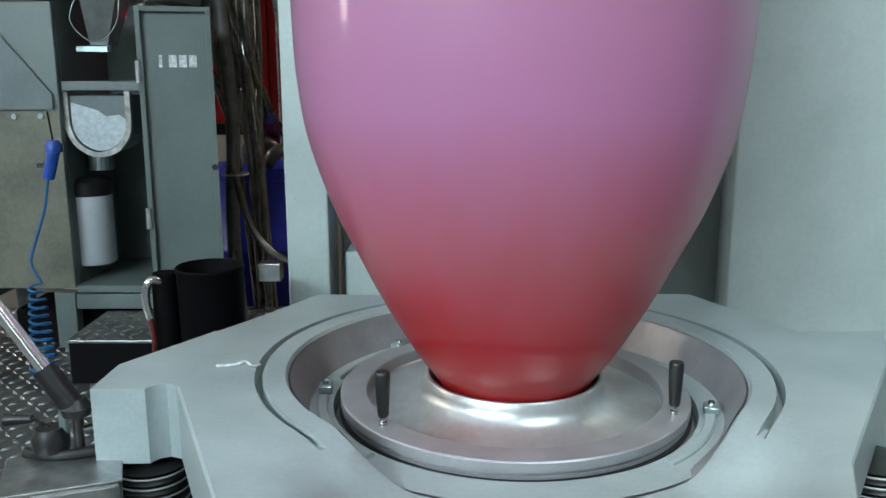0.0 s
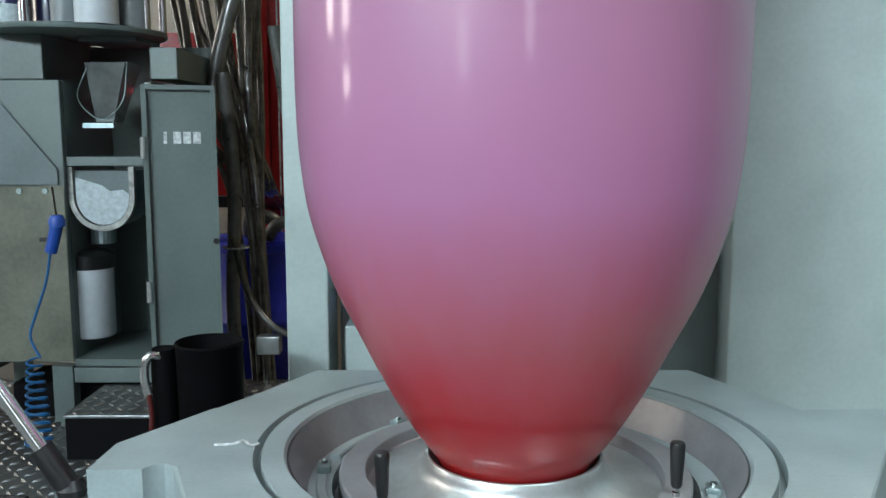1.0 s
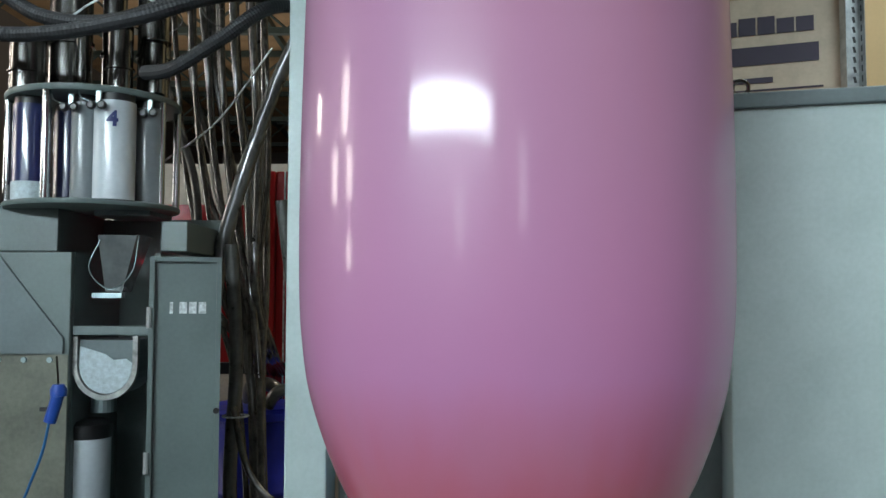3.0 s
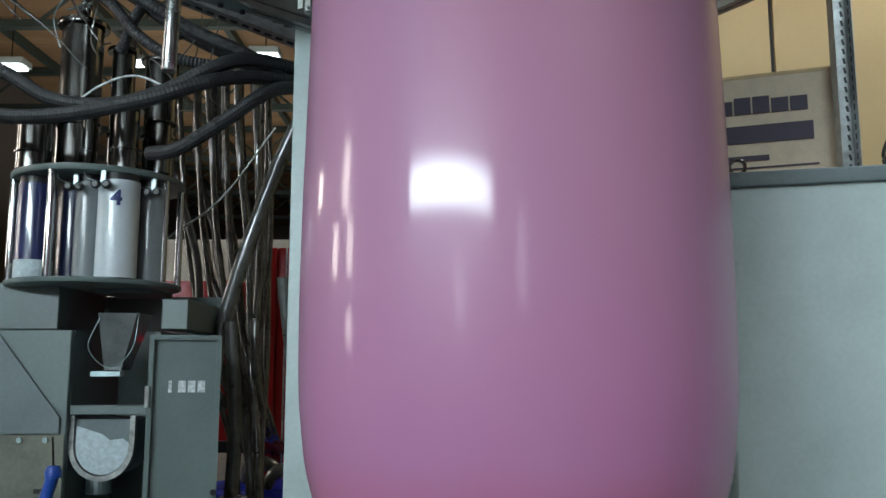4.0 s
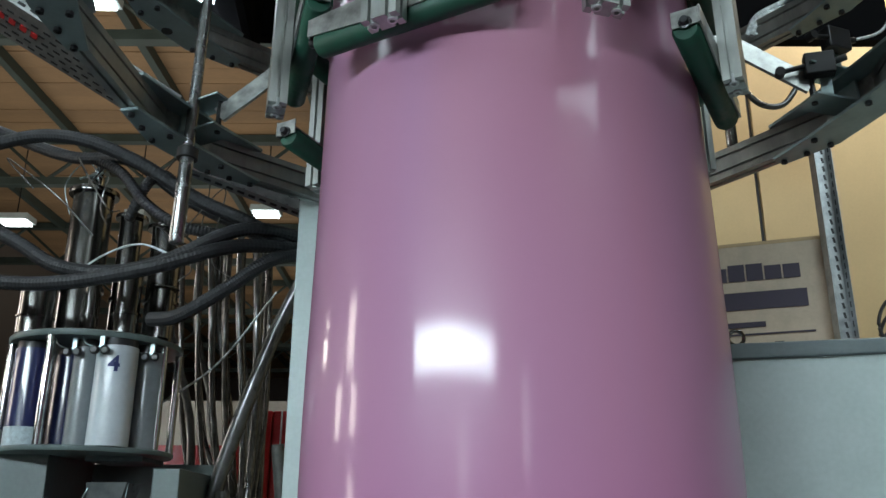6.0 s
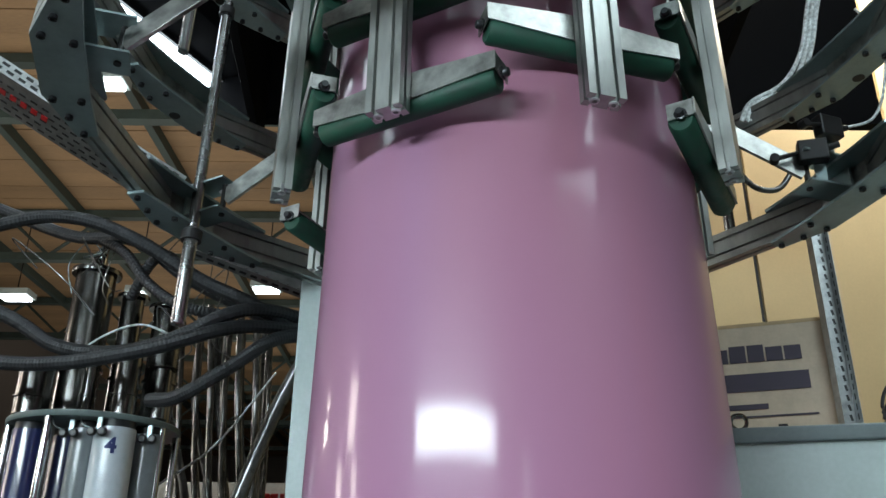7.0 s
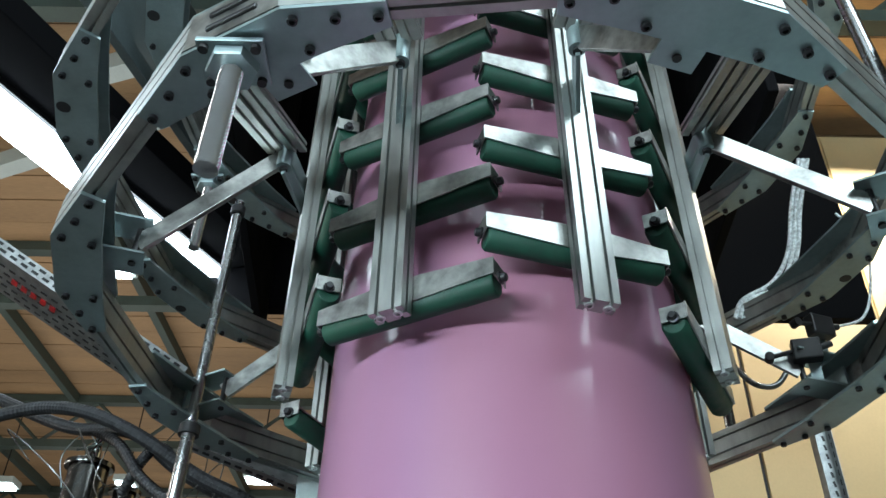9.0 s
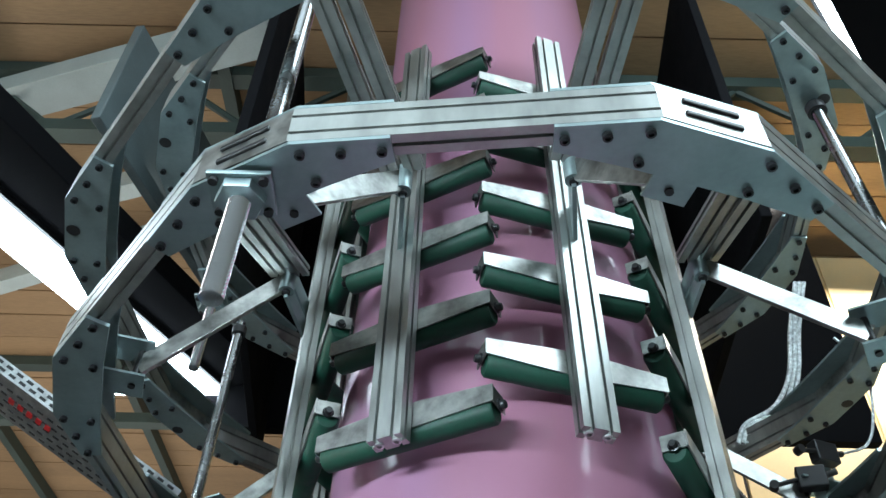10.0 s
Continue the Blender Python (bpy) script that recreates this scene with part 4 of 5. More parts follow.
def red_rack():
    t = thing("red_rack", (-1.1, 4.5, 0), "red painted steel frame behind the hoses", "rack")
    part("upright", BX(0.10, 0, 0.0, 0.19, 0.1, 2.45, bevel=0.006), RED, t)
    part("upright", BX(0.195, 0.01, 0.0, 0.36, 0.12, 2.45, bevel=0.006), RED, t)
    part("panel", BX(-0.48, 0.03, 1.36, 0.095, 0.07, 2.27, bevel=0.004), RED, t)
    part("seam", BX(0.238, 0.004, 0.3, 0.246, 0.0095, 2.45), PALE, t, "thin pale seam")
    part("shelf", BX(-0.2, -0.02, 1.36, 0.5, 0.3, 1.42, bevel=0.004), BLACK, t, "black shelf")
    part("cross_bar", BX(-0.5, -0.005, 1.98, 0.095, 0.029, 2.01), PALE, t, "pale cross bar")


red_rack()
single("backdrop_board", BX(-2.4, 5.2, 0.0, -0.6, 5.26, 2.6), mat("pale_board", (0.45, 0.40, 0.33), rough=0.7, vary=0.2, scale=2), "pale board behind the red frame", "board")


def drum():
    t = thing("blue_drum", (-0.94, 4.3, 0), "blue plastic drum with lid behind the hoses", "drum")
    part("body", lathe([(0, 0.5), (0.23, 0.5), (0.245, 0.52), (0.25, 0.8), (0.258, 0.81), (0.258, 0.83), (0.25, 0.84), (0.25, 1.10), (0.24, 1.2), (0, 1.2)], 48), BLUE, t, smooth=40)
    part("lid", lathe([(0.25, 1.165), (0.268, 1.17), (0.268, 1.205), (0.25, 1.225), (0.05, 1.24), (0, 1.24)], 48), BLUE, t, smooth=40)
    part("stand", lathe([(0, 0), (0.27, 0), (0.27, 0.498), (0, 0.499)], 32), BLACK_MATT, t)


drum()
hose("drum_hose", [(-0.98, 4.25, 1.25), (-0.95, 4.2, 1.33), (-0.86, 4.18, 1.335), (-0.80, 4.2, 1.28)], 0.035, HOSE_GREY, "short grey hose bent over the drum lid", "drum hoses")
hose("drum_hose", [(-0.85, 4.1, 1.24), (-0.8, 4.08, 1.31), (-0.7, 4.1, 1.32), (-0.62, 4.2, 1.26)], 0.03, HOSE_GREY, "short grey hose bent over the drum lid", "drum hoses")

# ---- platform and things on it ----


def platform():
    t = tagged(mesh_ob("platform", BX(-2.6, 2.05, 0.50, -0.62, 3.9, 0.592, bevel=0.004), TREAD), "steel chequer plate platform", "platform", kind="structure")
    bm = bmesh.new()
    y, k = 2.10, 0
    while y < 3.85:
        x = -2.5
        j = 0
        while x < -0.66:
            s = 1 if (k + j) % 2 else -1
            m = pose(x, y, 0.592, 0, 0, 45 * s)
            vs = [bm.verts.new(m @ Vector(c)) for c in ((-0.024, 0, 0), (0, -0.008, 0), (0.024, 0, 0), (0, 0.008, 0), (-0.012, 0, 0.006), (0.012, 0, 0.006))]
            for f in ((0, 1, 4), (1, 5, 4), (1, 2, 5), (2, 3, 5), (3, 4, 5), (3, 0, 4)):
                bm.faces.new([vs[i] for i in f])
            x += 0.05
            j += 1
        y += 0.05
        k += 1
    part("tread_lozenges", bm, TREAD, t, "raised bright lozenges")["kind"] = "stuff"
    single("platform_skirt", BX(-2.6, 1.98, 0.0, -0.62, 2.04, 0.49), BLACK_MATT, "black skirt plate under the platform", "skirt")


platform()


def bin_black():
    t = thing("waste_drum", (-0.735, 2.60, 0.592), "open black round drum standing on the platform", "drum")
    part("wall", lathe([(0, 0.01), (0.092, 0.0), (0.094, 0.0), (0.104, 0.485), (0.108, 0.497), (0.104, 0.503), (0.099, 0.497), (0.09, 0.02), (0, 0.02)], 48), DRUM_BLACK, t, smooth=40)


bin_black()
t = thing("coolant_pipe", (-0.885, 2.62, 0.592), "short black pipe with bright elbow fitting", "pipe")
part("pipe", lathe([(0, 0), (0.042, 0), (0.042, 0.46), (0.038, 0.475), (0, 0.476)], 28), DRUM_BLACK, t, smooth=40)
part("elbow", tube([(-0.005, -0.03, 0.455), (-0.03, -0.05, 0.46), (-0.045, -0.055, 0.43), (-0.045, -0.055, 0.38), (-0.035, -0.055, 0.34)], 0.014, 10), BRIGHT, t, "bright elbow fitting", smooth=60)
part("hose", tube([(-0.035, -0.055, 0.34), (-0.03, -0.055, 0.25), (-0.05, -0.06, 0.1), (-0.08, -0.07, 0.006)], 0.008, 8), DARK_RED, t, "thin dark red hose")

t = thing("air_gun", (-1.44, 3.08, 1.33), "blue air blow gun hanging by its hose", "air gun")
part("grip", tube([(0.0, 0, -0.02), (0.02, 0, 0.05), (0.03, 0, 0.09)], 0.022, 10), BLUE_GUN, t, smooth=60)
part("head", lathe([(0, 0.07), (0.028, 0.075), (0.03, 0.1), (0.02, 0.118), (0, 0.12)], 16, (0.03, 0, 0)), BLUE_GUN, t, smooth=40)
part("trigger", BX(-0.035, -0.008, 0.02, 0.0, 0.008, 0.035), BLACK, t)
part("nozzle", CY((0.03, 0, 0.11), (0.02, 0, 0.22), 0.004, seg=8), CHROME, t)
pts = [(-1.44, 3.08, 1.32), (-1.46, 3.07, 1.2), (-1.50, 3.06, 1.08), (-1.52, 3.05, 1.0), (-1.475, 3.02, 0.93)]
hose("air_hose", pts, 0.0055, BLUE_HOSE, "thin blue air hose below the blow gun", "air hoses", seg=8)
coil = [(-1.497 + (0.022 + 0.00025 * k) * math.cos(k * 0.55), 3.02 + 0.03 * math.sin(k * 0.55), 0.93 - 0.0027 * k) for k in range(124)]
single("coil_hose", tube(coil, 0.0048, 8, raw=True), BLUE_HOSE, "coiled blue air hose hanging down", "hose", smooth=60)
single("rag_box", BX(-1.30, 3.32, 0.598, -1.12, 3.45, 0.70, bevel=0.01), CARD, "small crumpled carton under the cabinet", "carton")
single("floor_sump", BX(-1.75, 3.34, 0.595, -0.98, 3.62, 0.74, bevel=0.01), BLACK_MATT, "black tray under the cabinet", "tray")
bm = BX(-1.34, 2.88, 0.745, -0.94, 3.26, 0.757, bevel=0.003)
st = single("step_plate", bm, TREAD, "chequer plate step beside the cabinet", "step")
bm = bmesh.new()
for j in range(8):
    for i in range(8):
        m = pose(-1.31 + 0.048 * i, 2.905 + 0.046 * j, 0.757, 0, 0, 45 if (i + j) % 2 else -45)
        vs = [bm.verts.new(m @ Vector(c)) for c in ((-0.022, 0, 0), (0, -0.008, 0), (0.022, 0, 0), (0, 0.008, 0), (-0.01, 0, 0.005), (0.01, 0, 0.005))]
        for f in ((0, 1, 4), (1, 5, 4), (1, 2, 5), (2, 3, 5), (3, 4, 5), (3, 0, 4)):
            bm.faces.new([vs[i2] for i2 in f])
part("tread_lozenges", bm, TREAD, st)["kind"] = "stuff"
part("skirt", BX(-1.335, 2.885, 0.593, -0.945, 3.25, 0.744), BLACK_MATT, st, "black closed skirt")


def gauge_stand():
    t = thing("clamp_stand", (-0.9, 1.85, 0.0), "black clamp stand with slanting bright rod", "stand")
    part("rod", CY((0.035, -0.05, 1.0), (-0.30, -0.02, 1.50), 0.016, seg=20), BRIGHT, t, "polished steel rod", smooth=40)
    part("sleeve", CY((0.005, -0.048, 1.045), (0.065, -0.053, 0.955), 0.027, seg=20), BLACK, t, smooth=40)
    part("joint", lathe([(0, 0.93), (0.03, 0.935), (0.035, 0.955), (0.02, 0.975), (0, 0.976)], 20, (0.07, -0.05, 0)), BLACK, t, smooth=40)
    part("upright", CY((0.025, -0.03, 0.845), (0.035, -0.03, 0.975), 0.011, seg=12), PLATE, t)
    part("upright", CY((0.065, -0.04, 0.845), (0.07, -0.045, 0.95), 0.012, seg=12), BLACK, t)
    part("knuckle", lathe([(0, 0.845), (0.04, 0.847), (0.042, 0.875), (0.03, 0.9), (0, 0.902)], 20, (0.0, -0.04, 0)), BLACK, t, smooth=40)
    part("clamp_lever", CY((-0.105, -0.03, 0.913), (-0.04, -0.035, 0.918), 0.014, 0.009, seg=14), BLACK, t, smooth=40)
    part("lever_pin", CY((-0.04, -0.035, 0.918), (0.0, -0.04, 0.90), 0.005, seg=8), CHROME, t)
    part("clamp_screw", CY((0.07, -0.04, 0.895), (0.12, -0.04, 0.91), 0.006, seg=8), CHROME, t)
    part("screw_knob", lathe([(0, 0.895), (0.012, 0.9), (0.012, 0.92), (0, 0.925)], 12, (0.122, -0.04, 0)), BLACK, t)
    part("foot", tube([(-0.06, -0.04, 0.838), (0.02, -0.06, 0.84), (0.10, -0.04, 0.843), (0.15, -0.01, 0.846)], 0.013, 10), BLACK, t, smooth=60)
    bm_turn = pose(0, -0.02, 0, 0, 0, 20)
    b = thing("junction_box", (-0.9, 1.85, 0.0), "galvanised steel box carrying the clamp stand", "box")
    part("body", box(bmesh.new(), -0.10, -0.19, 0.03, 0.14, 0.0, 0.822, bevel=0.012, m=bm_turn), GALV, b)
    part("lid", box(bmesh.new(), -0.105, -0.195, 0.822, 0.145, 0.005, 0.829, bevel=0.003, m=bm_turn), GALV, b)
    part("base", box(bmesh.new(), -0.11, -0.2, 0.0, 0.15, 0.01, 0.03, m=bm_turn), PAINT_DARK, b)


gauge_stand()

# ---- sizing cage ----
OCT_A = -28.6
CAGE = pose(0.154, 1.98, 3.096, -3.3, 0, 0)      # the cage hangs a little out of level, like the bubble in it


def oct_point(k, r):
    a = radians(OCT_A + 45 * k)
    return Vector((r * math.sin(a), -r * math.cos(a), 0))


def cage_ring(z, radius):
    t = thing("cage_ring", (0, 0, 0), "octagonal ring of slotted aluminium beams with bolted corner plates", "cage ring", "cage rings")
    t.matrix_basis = CAGE @ pose(0, 0, z)
    H, D = 0.112, 0.05
    bolt = None
    for k in range(8):
        v, w, u = [oct_point(j, radius) for j in (k, k + 1, k - 1)]
        e1, e2 = (w - v).normalized(), (u - v).normalized()
        inn = -v.normalized()
        # beam from this corner to the next, its outer face on the octagon
        nrm = -(v + w).normalized()
        a, b = v + e1 * 0.125 + nrm * (D / 2), w - e1 * 0.125 + nrm * (D / 2)
        a.z = b.z = H / 2
        part("beam", extrusion(a, b, D, H, 1, 2), ALU, t)
        # chamfer block with two punched slots
        c1, c2 = v + e1 * 0.125, v + e2 * 0.125
        q1, q2 = c1 + inn * 0.05, c2 + inn * 0.05
        bm = prism(bmesh.new(), [(c1.x, c1.y), (c2.x, c2.y), (q2.x, q2.y), (q1.x, q1.y)], 0.001, H - 0.001)
        cb = part("corner_block", bm, SHEET, t, "bent corner plate")
        along = (c2 - c1).normalized()
        mid = (c1 + c2) / 2 - inn * 0.0006
        for zz in (0.035, 0.078):
            m, _ = frame_at(mid + Vector((0, 0, zz)), mid + along + Vector((0, 0, zz)))
            part("slot", box(bmesh.new(), -0.006, -0.007, -0.062, 0.006, 0.007, 0.062, bevel=0.003, m=m), BLACK, cb, "dark punched slot")
        # flat corner plates below and above
        pl = [v + e1 * 0.33, v + e1 * 0.13, v + e2 * 0.13, v + e2 * 0.33, v + e2 * 0.31 + inn * 0.062, v + e2 * 0.14 + inn * 0.118, v + e1 * 0.14 + inn * 0.118, v + e1 * 0.31 + inn * 0.062]
        o = [(p.x, p.y) for p in pl]
        g = part("corner_plate", prism(bmesh.new(), o, -0.011, -0.001), PLATE, t, "grey flat corner plate")
        part("corner_plate", prism(bmesh.new(), o, H + 0.001, H + 0.011), PLATE, t, "grey flat corner plate")
        spots = [v + e1 * 0.30 + inn * 0.03, v + e1 * 0.22 + inn * 0.028, v + e1 * 0.14 + inn * 0.025, v + e2 * 0.14 + inn * 0.025, v + e2 * 0.22 + inn * 0.028, v + e2 * 0.30 + inn * 0.03, v + e1 * 0.13 + inn * 0.1, v + e2 * 0.13 + inn * 0.1]
        for p in spots:
            if bolt is None:
                bolt = part("bolt", lathe([(0, 0.0), (0.0095, 0.0), (0.0105, -0.003), (0.0105, -0.011), (0.006, -0.012), (0.005, -0.006), (0, -0.006)], 14), BOLT, t, "black socket head bolt", smooth=40)
                bolt.location = p + Vector((0, 0, -0.011))
            else:
                share(bolt, t, pose(p.x, p.y, -0.011))
        part("centre_hole", lathe([(0, -0.0125), (0.021, -0.0125), (0.021, -0.0112), (0, -0.0112)], 20, tuple((v + inn * 0.075).to_tuple())), BLACK, t, "dark round hole") if z > 0.2 else None
    return t


for z, r in ((0.0, 1.274), (0.56, 1.43), (1.07, 1.285)):
    cage_ring(z, r)

COLS = [OCT_A + 45 * k for k in range(8)]
COL_R, COL_Z = 0.598, -0.276
ROLLERS = []


def roller_column(first, lead):
    """lead: the side to which the brackets reach further."""
    t = thing("roller_column", (0, 0, 0), "upright slotted aluminium bar carrying green rollers round the film", "roller column", "roller columns")
    part("profile", extrusion((0, 0, 0), (0, 0, 1.66), 0.086, 0.045, 2, 1, up=(0, 1, 0)), ALU, t)
    for x in (-0.022, 0.022):
        part("end_screw", lathe([(0, 0.02), (0.011, 0.02), (0.011, -0.004), (0.006, -0.005), (0.005, 0.0), (0, 0.0)], 12, (x, 0, 0)), STEEL, t)
    c, h = 0.012 * lead, 0.232
    z = first
    while z < 1.6:
        bm = bmesh.new()
        o = [(c - h, -0.018), (-0.05, -0.028), (0.05, -0.028), (c + h, -0.018), (c + h, 0.026), (0.06, 0.040), (-0.06, 0.040), (c - h, 0.026)]
        prism(bm, o, 0.0, 0.004, pose(0, -0.026, z, 90, 0, 0))
        box(bm, c - h + 0.001, -0.065, z + 0.018, c + h - 0.001, -0.031, z + 0.022)
        box(bm, c - h, -0.09, z - 0.020, c - h + 0.0035, -0.031, z + 0.022)
        box(bm, c + h - 0.0035, -0.09, z - 0.020, c + h, -0.031, z + 0.022)
        arm = part("arm", bm, SHEET, t, "brushed sheet metal roller bracket")
        n = h - 0.009
        ro = lathe([(0, -n), (0.026, -n), (0.031, 0.006 - n), (0.031, n - 0.006), (0.026, n), (0, n)], 24)
        bmesh.ops.rotate(ro, verts=ro.verts[:], matrix=Matrix.Rotation(radians(90), 3, "Y"))
        r = part("roller", ro, GREEN, arm, "dark green roller", smooth=40)
        r.location = (c, -0.0625, z - 0.022)
        for s in (-1, 1):
            bolt = lathe([(0, 0.016), (0.0085, 0.016), (0.0105, 0.013), (0.0105, 0.004), (0.015, 0.003), (0.015, 0.0), (0, 0.0)], 14)
            bmesh.ops.transform(bolt, matrix=pose(c + s * h, -0.06, z - 0.012, 0, 90 * s, 0), verts=bolt.verts[:])
            part("axle_bolt", bolt, BOLT, arm, "black axle bolt", smooth=40)
        z += 0.292
    return t


def columns():
    even, odd = roller_column(0.072, -1), roller_column(0.205, 1)
    for k, a in enumerate(COLS):
        d = (math.sin(radians(a)), -math.cos(radians(a)))
        m = CAGE @ pose(COL_R * d[0], COL_R * d[1], COL_Z, 0, 0, 180 + a)
        src = even if k % 2 == 0 else odd
        if k < 2:
            src.matrix_basis = m
            c = src
        else:
            c = copy_thing(src, m)
        ROLLERS.extend(o for o in c.children_recursive if o.name.startswith("roller") and o.parent and o.parent != c)


columns()


def polar(a, r, z):
    return Vector((r * math.sin(radians(a)), -r * math.cos(radians(a)), z))


def swing_arm(a_col, a_kn, r_kn, stay=None):
    """A flat bar from a bracket under the ring corner to the knuckle on a roller column, with a slotted bar out to the ring above."""
    br, kn = polar(a_col, 1.04, 0.10), polar(a_kn, r_kn, 0.38)
    t = thing("swing_arm", (0, 0, 0), "flat aluminium swing arm between ring and roller column", "swing arm", "swing arms")
    t.matrix_basis = CAGE @ Matrix.Translation(br)
    o = -br
    part("lower_bar", flat_bar((0, 0, 0), kn + o, 0.062, 0.014), SHEET, t)
    part("pivot", CY(kn + o + Vector((0, 0, -0.045)), kn + o + Vector((0, 0, 0.045)), 0.022, seg=18), PLATE, t, smooth=40)
    part("pivot_bolt", CY(kn + o + Vector((0, 0, -0.055)), kn + o + Vector((0, 0, -0.045)), 0.012, seg=10), BLACK, t)
    hub = polar(a_col, COL_R + 0.02, 0.39)
    for dz in (-0.036, 0.036):
        part("fork", flat_bar(kn + o + Vector((0, 0, dz)), hub + o + Vector((0, 0, dz)), 0.06, 0.012, up=(0, 0, 1)), PLATE, t)
    out = polar(*stay) if stay else kn
    side = Vector((out.y - kn.y, kn.x - out.x, 0)).normalized() * 0.032
    for sg in ((-1, 1) if stay else ()):
        part("upper_bar", extrusion(kn + o + side * sg + Vector((0, 0, 0.035)), out + o + side * sg, 0.05, 0.03, 1, 1), ALU, t)
    m, n = frame_at((0, 0, 0), polar(a_col, 1, 0))
    b = bmesh.new()
    box(b, -0.05, -0.06, -0.03, 0.05, -0.053, 0.13, m=m), box(b, -0.05, 0.053, -0.03, 0.05, 0.06, 0.13, m=m), box(b, -0.05, -0.053, 0.12, 0.05, 0.053, 0.13, m=m)
    part("bracket", b, PLATE, t, "folded metal bracket")
    part("bracket_bolt", CY((0, 0, -0.066), (0, 0, 0.066), 0.010, seg=10), BLACK, t)


for k, (a_kn, r_kn) in enumerate(((-21.0, 0.79), (10.6, 0.80), (50.0, 0.71), (118.0, 0.70), (160.0, 0.75), (-168.0, 0.75), (-128.0, 0.70), (-60.0, 0.72))):
    swing_arm(COLS[k], a_kn, r_kn, {0: (-21.0, 1.335, 0.56), 1: (10.6, 1.335, 0.56), 2: (27.0, 1.10, 0.14), 7: (-37.0, 1.12, 0.14)}.get(k))


def guide_rod(x, y, z0, z1, r, threaded, label, bush=0.42):
    t = thing("guide_rod", (0, 0, 0), label, "rod", "guide rods")
    t.matrix_basis = CAGE @ pose(x, y, z0)
    h = z1 - z0
    if threaded:
        pr = [(0, 0)] + [(r - (0.0045 if k % 2 else 0), 0.001 + 0.005 * k) for k in range(int(h / 0.005))] + [(0, h)]
        part("spindle", lathe(pr, 28), BRIGHT, t, "bright threaded spindle", smooth=15)
        part("nut", lathe([(r, h - 0.045), (0.05, h - 0.045), (0.052, h - 0.04), (0.052, h - 0.022), (r, h - 0.02)], 6), PLATE, t)
        part("nut_plate", BX(-0.065, -0.055, h - 0.02, 0.065, 0.055, h - 0.008, bevel=0.002), PLATE, t)
        for sx, sy in ((-0.05, -0.04), (0.05, -0.04), (-0.05, 0.04), (0.05, 0.04)):
            part("bolt", CY((sx, sy, h - 0.031), (sx, sy, h - 0.0205), 0.01, seg=10), BLACK, t)
    else:
        part("shaft", lathe([(0, 0), (r * 0.9, 0), (r, 0.004), (r, h - 0.004), (0, h)], 24), SHAFT, t, "smooth steel shaft", smooth=40)
        part("bush", lathe([(r + 0.0005, h * bush), (r * 1.5, h * bush), (r * 1.5, h * bush + 0.035), (r + 0.0005, h * bush + 0.035)], 24), BLACK, t, smooth=40)


guide_rod(-0.582, -1.02, -0.32, -0.012, 0.0225, True, "bright threaded spindle hanging under the ring corner")
guide_rod(-1.0, 0.49, -0.365, -0.02, 0.023, False, "thick steel guide shaft below the cage corner", 0.86)
guide_rod(-1.0, 0.49, -0.02, 0.97, 0.019, False, "smooth steel guide shaft through the cage corner", 0.93)
guide_rod(-1.13, 0.46, 0.70, 1.055, 0.021, True, "threaded spindle hanging behind the cage corner")
guide_rod(-0.564, -1.0, 0.125, 1.85, 0.022, False, "upright steel shaft above the cage")
guide_rod(1.03, -0.565, 0.125, 1.055, 0.021, False, "upright steel shaft beside the cage", 0.94)
guide_rod(0.9, 0.75, 0.05, 1.35, 0.02, False, "smooth steel guide shaft behind the cage")

# switch and cables at the right of the cage
for at, rz in (((1.26, 2.30, 3.355), 20), ((1.17, 2.25, 3.235), -15)):
    t = thing("limit_switch", at, "small black limit switch with roller lever beside the cage", "switch", "limit switches", rz=rz)
    part("body", BX(-0.045, -0.022, -0.035, 0.045, 0.022, 0.04, bevel=0.005), BLACK, t)
    part("lever", CY((-0.04, -0.01, 0.0), (-0.12, -0.02, -0.02), 0.008, seg=8), BLACK, t)
    part("roller", CY((-0.12, -0.035, -0.02), (-0.12, -0.005, -0.02), 0.015, seg=14), BLACK, t)
    part("angle", BX(0.0, 0.0225, -0.10, 0.035, 0.027, 0.03), PLATE, t)
    part("gland", CY((0.045, 0, 0.01), (0.08, 0, 0.02), 0.011, seg=12), BLACK, t)
for k in range(3):
    o = 0.02 * k
    hose("cage_cable", [(1.16 + o, 2.75, 3.66), (1.21 + o, 2.75, 3.75), (1.35 + o, 2.75, 3.84 - o), (1.45 + o, 2.75, 4.0), (1.52 + o, 2.75, 4.25), (1.60 + o, 2.72, 4.5)], 0.0095, PALE, "pale grey cable bending up beside the cage", "cage cables", seg=8)
hose("cage_cable", [(1.33, 2.33, 3.375), (1.42, 2.30, 3.40), (1.484, 2.30, 3.54), (1.515, 2.30, 3.74), (1.44, 2.30, 3.85)], 0.005, PALE, "thin pale cable to the limit switch", "cage cables", seg=6)
hose("cage_cable", [(1.12, 2.9, 3.62), (1.2, 2.9, 3.49), (1.26, 2.9, 3.44), (1.34, 2.9, 3.45), (1.42, 2.9, 3.56)], 0.012, HOSE_GREY, "grey cable hanging behind the cage", "cage cables", seg=8)

# ---- dark haul-off housing with light strips above ----


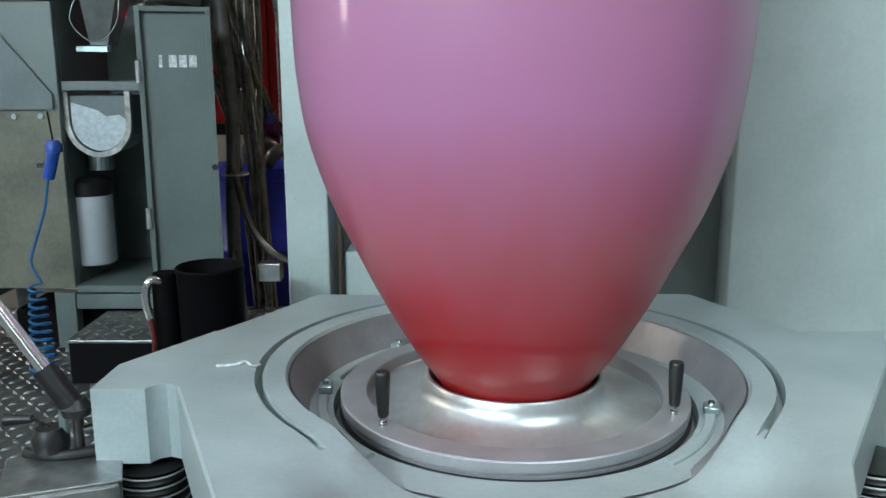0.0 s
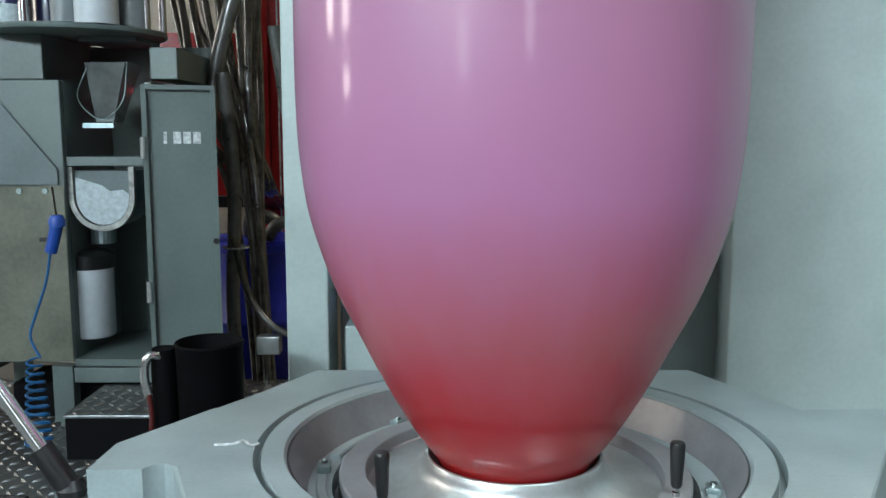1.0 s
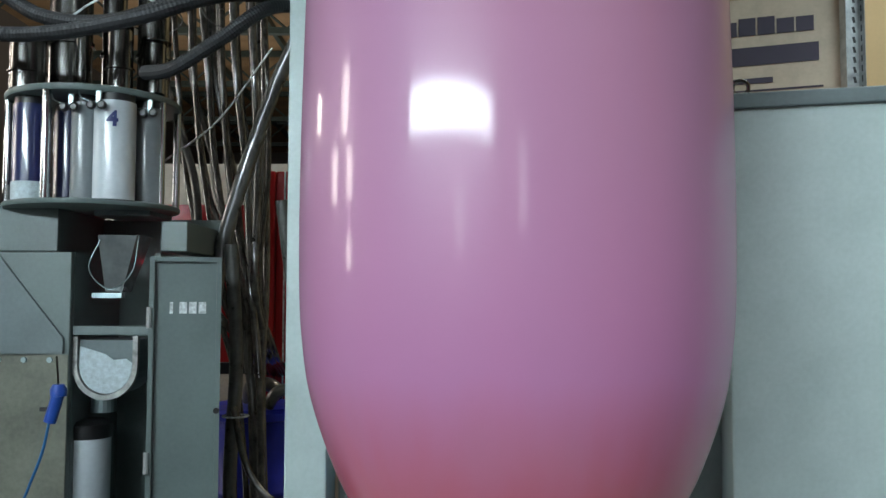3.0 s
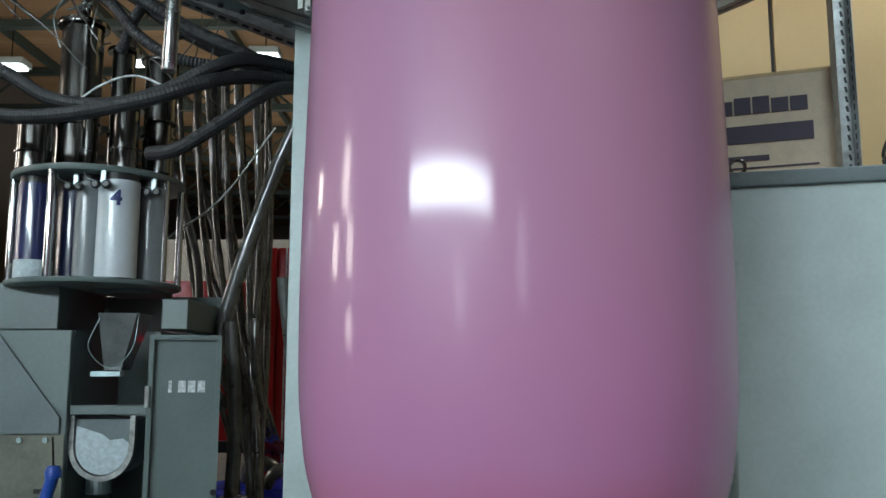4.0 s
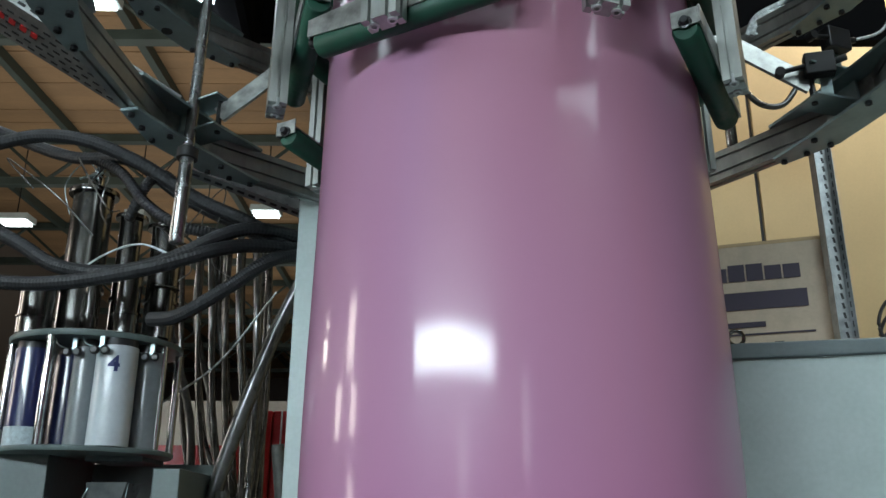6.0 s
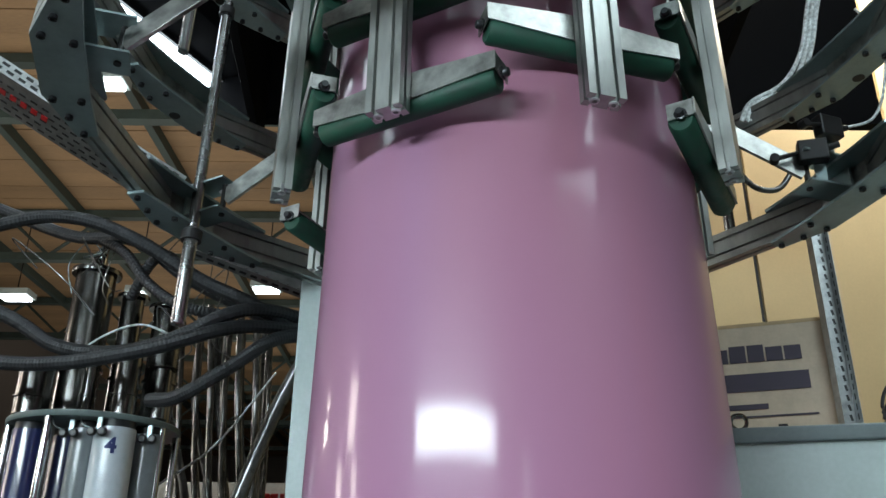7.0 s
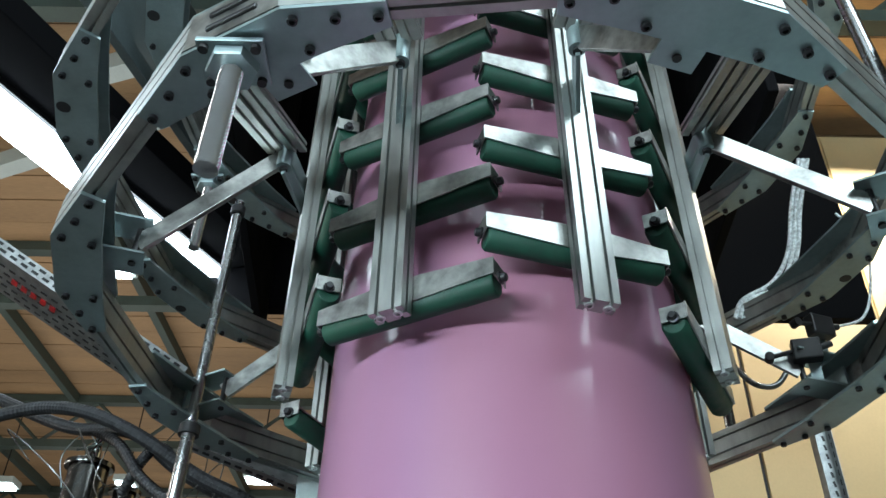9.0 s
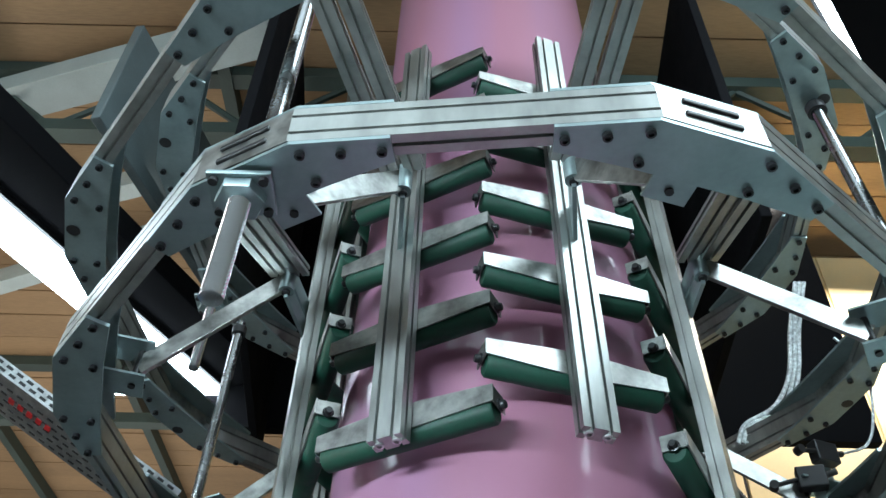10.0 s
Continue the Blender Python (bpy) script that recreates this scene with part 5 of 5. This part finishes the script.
def upper_housing():
    single("black_partition", BX(-1.55, 4.45, 4.72, 2.75, 4.53, 7.55), BLACK_MATT, "matt black sheet wall of the haul-off housing", "housing")
    def beam(name, a, b, w, h, m, label, cat, group=""):
        mm, n = frame_at(a, b)
        return single(name, box(bmesh.new(), -w / 2, -h / 2, 0, w / 2, h / 2, n, bevel=0.006, m=mm), m, label, cat, group)
    beam("housing_beam", (-2.95, 0.9, 5.10), (-1.32, 4.42, 5.10), 0.36, 0.16, BLACK_MATT, "matt black housing beam", "beam", "housing beams")
    t = thing("light_strip", (-2.34, 2.9, 4.98), "long bright white strip under the roof", "lamp", "light strips")
    mm, n = frame_at((-0.95, -1.95, 0), (0.83, 1.62, 0))
    part("diffuser", box(bmesh.new(), -0.10, -0.03, 0, 0.15, 0.0, n, m=mm), LAMP_BIG, t, "glowing white diffuser")
    part("tray", box(bmesh.new(), -0.12, 0.003, -0.02, 0.12, 0.05, n + 0.02, m=mm), BLACK, t)
    beam("housing_beam", (1.15, 0.95, 5.02), (2.75, 2.9, 5.02), 0.22, 0.14, BLACK_MATT, "matt black housing beam", "beam", "housing beams")
    # no lamp here: glow drawn for the bright edge of the second ring's beam
    t = thing("light_strip", (1.6, 1.72, 5.0), "long bright white strip under the roof", "lamp", "light strips")
    mm, n = frame_at((-0.6, -0.72, 0), (1.0, 1.15, 0))
    part("diffuser", box(bmesh.new(), -0.025, -0.03, 0, 0.025, 0.0, n, m=mm), LAMP_BIG, t, "glowing white diffuser")
    part("tray", box(bmesh.new(), -0.04, 0.003, -0.02, 0.04, 0.05, n + 0.02, m=mm), BLACK, t)
    # pale joists under the roof boards, bearing on the housing wall
    for x0, y0, x1, y1, z, w in ((-8.9, 5.6, -1.3, 3.2, 7.3, 0.3), (-8.9, 6.9, -1.4, 4.3, 7.3, 0.16), (-8.9, 8.0, -1.5, 4.9, 7.3, 0.16), (-4.4, 4.2, -3.2, 6.2, 7.2, 0.12)):
        beam("roof_joist", (x0, y0, z), (x1, y1, z), w, 0.2, PAINT, "pale grey steel roof joist", "beam", "roof joists")
    beam("housing_flank", (-1.9, 2.6, 5.9), (-1.45, 4.4, 5.9), 0.06, 0.9, PAINT_DARK, "grey sheet flank of the haul-off housing", "sheet")
    # black flank plates beside the bubble
    beam("housing_flank", (-0.95, 2.2, 5.6), (-1.15, 4.449, 5.6), 0.05, 2.2, BLACK_MATT, "matt black flank plate of the haul-off housing", "sheet")
    beam("housing_flank", (1.35, 2.3, 5.6), (1.5, 4.449, 5.6), 0.05, 2.2, BLACK_MATT, "matt black flank plate of the haul-off housing", "sheet")
    single("light_duct", BX(0.75, 3.5, 5.2, 1.25, 4.449, 5.9, bevel=0.02), PAINT, "pale grey folded sheet duct beside the bubble", "duct")
    single("duct_foil", BX(-0.75, 3.4, 5.6, -0.15, 3.9, 7.2, bevel=0.05), GALV, "crumpled silver foil duct above the cage", "duct")
    for sx, x in ((-1, -0.62), (1, 0.95)):
        beam("guide_bar", (x, 2.9, 4.3), (x - 0.12 * sx, 2.75, 6.4), 0.06, 0.03, ALU, "upright aluminium guide bar above the cage", "bar", "guide bars")
        beam("guide_bar", (x - 0.22 * sx, 2.9, 4.3), (x - 0.34 * sx, 2.75, 6.4), 0.06, 0.03, ALU, "upright aluminium guide bar above the cage", "bar", "guide bars")


upper_housing()

# ---- movement ----


def motions():
    """The rollers turn as the film runs up past them."""
    for k, r in enumerate(ROLLERS):
        x, y, z = r.location
        walk(r, [(0.4 * i, pose(x, y, z, -60.0 * i, 0, 0)) for i in range(26)])


motions()
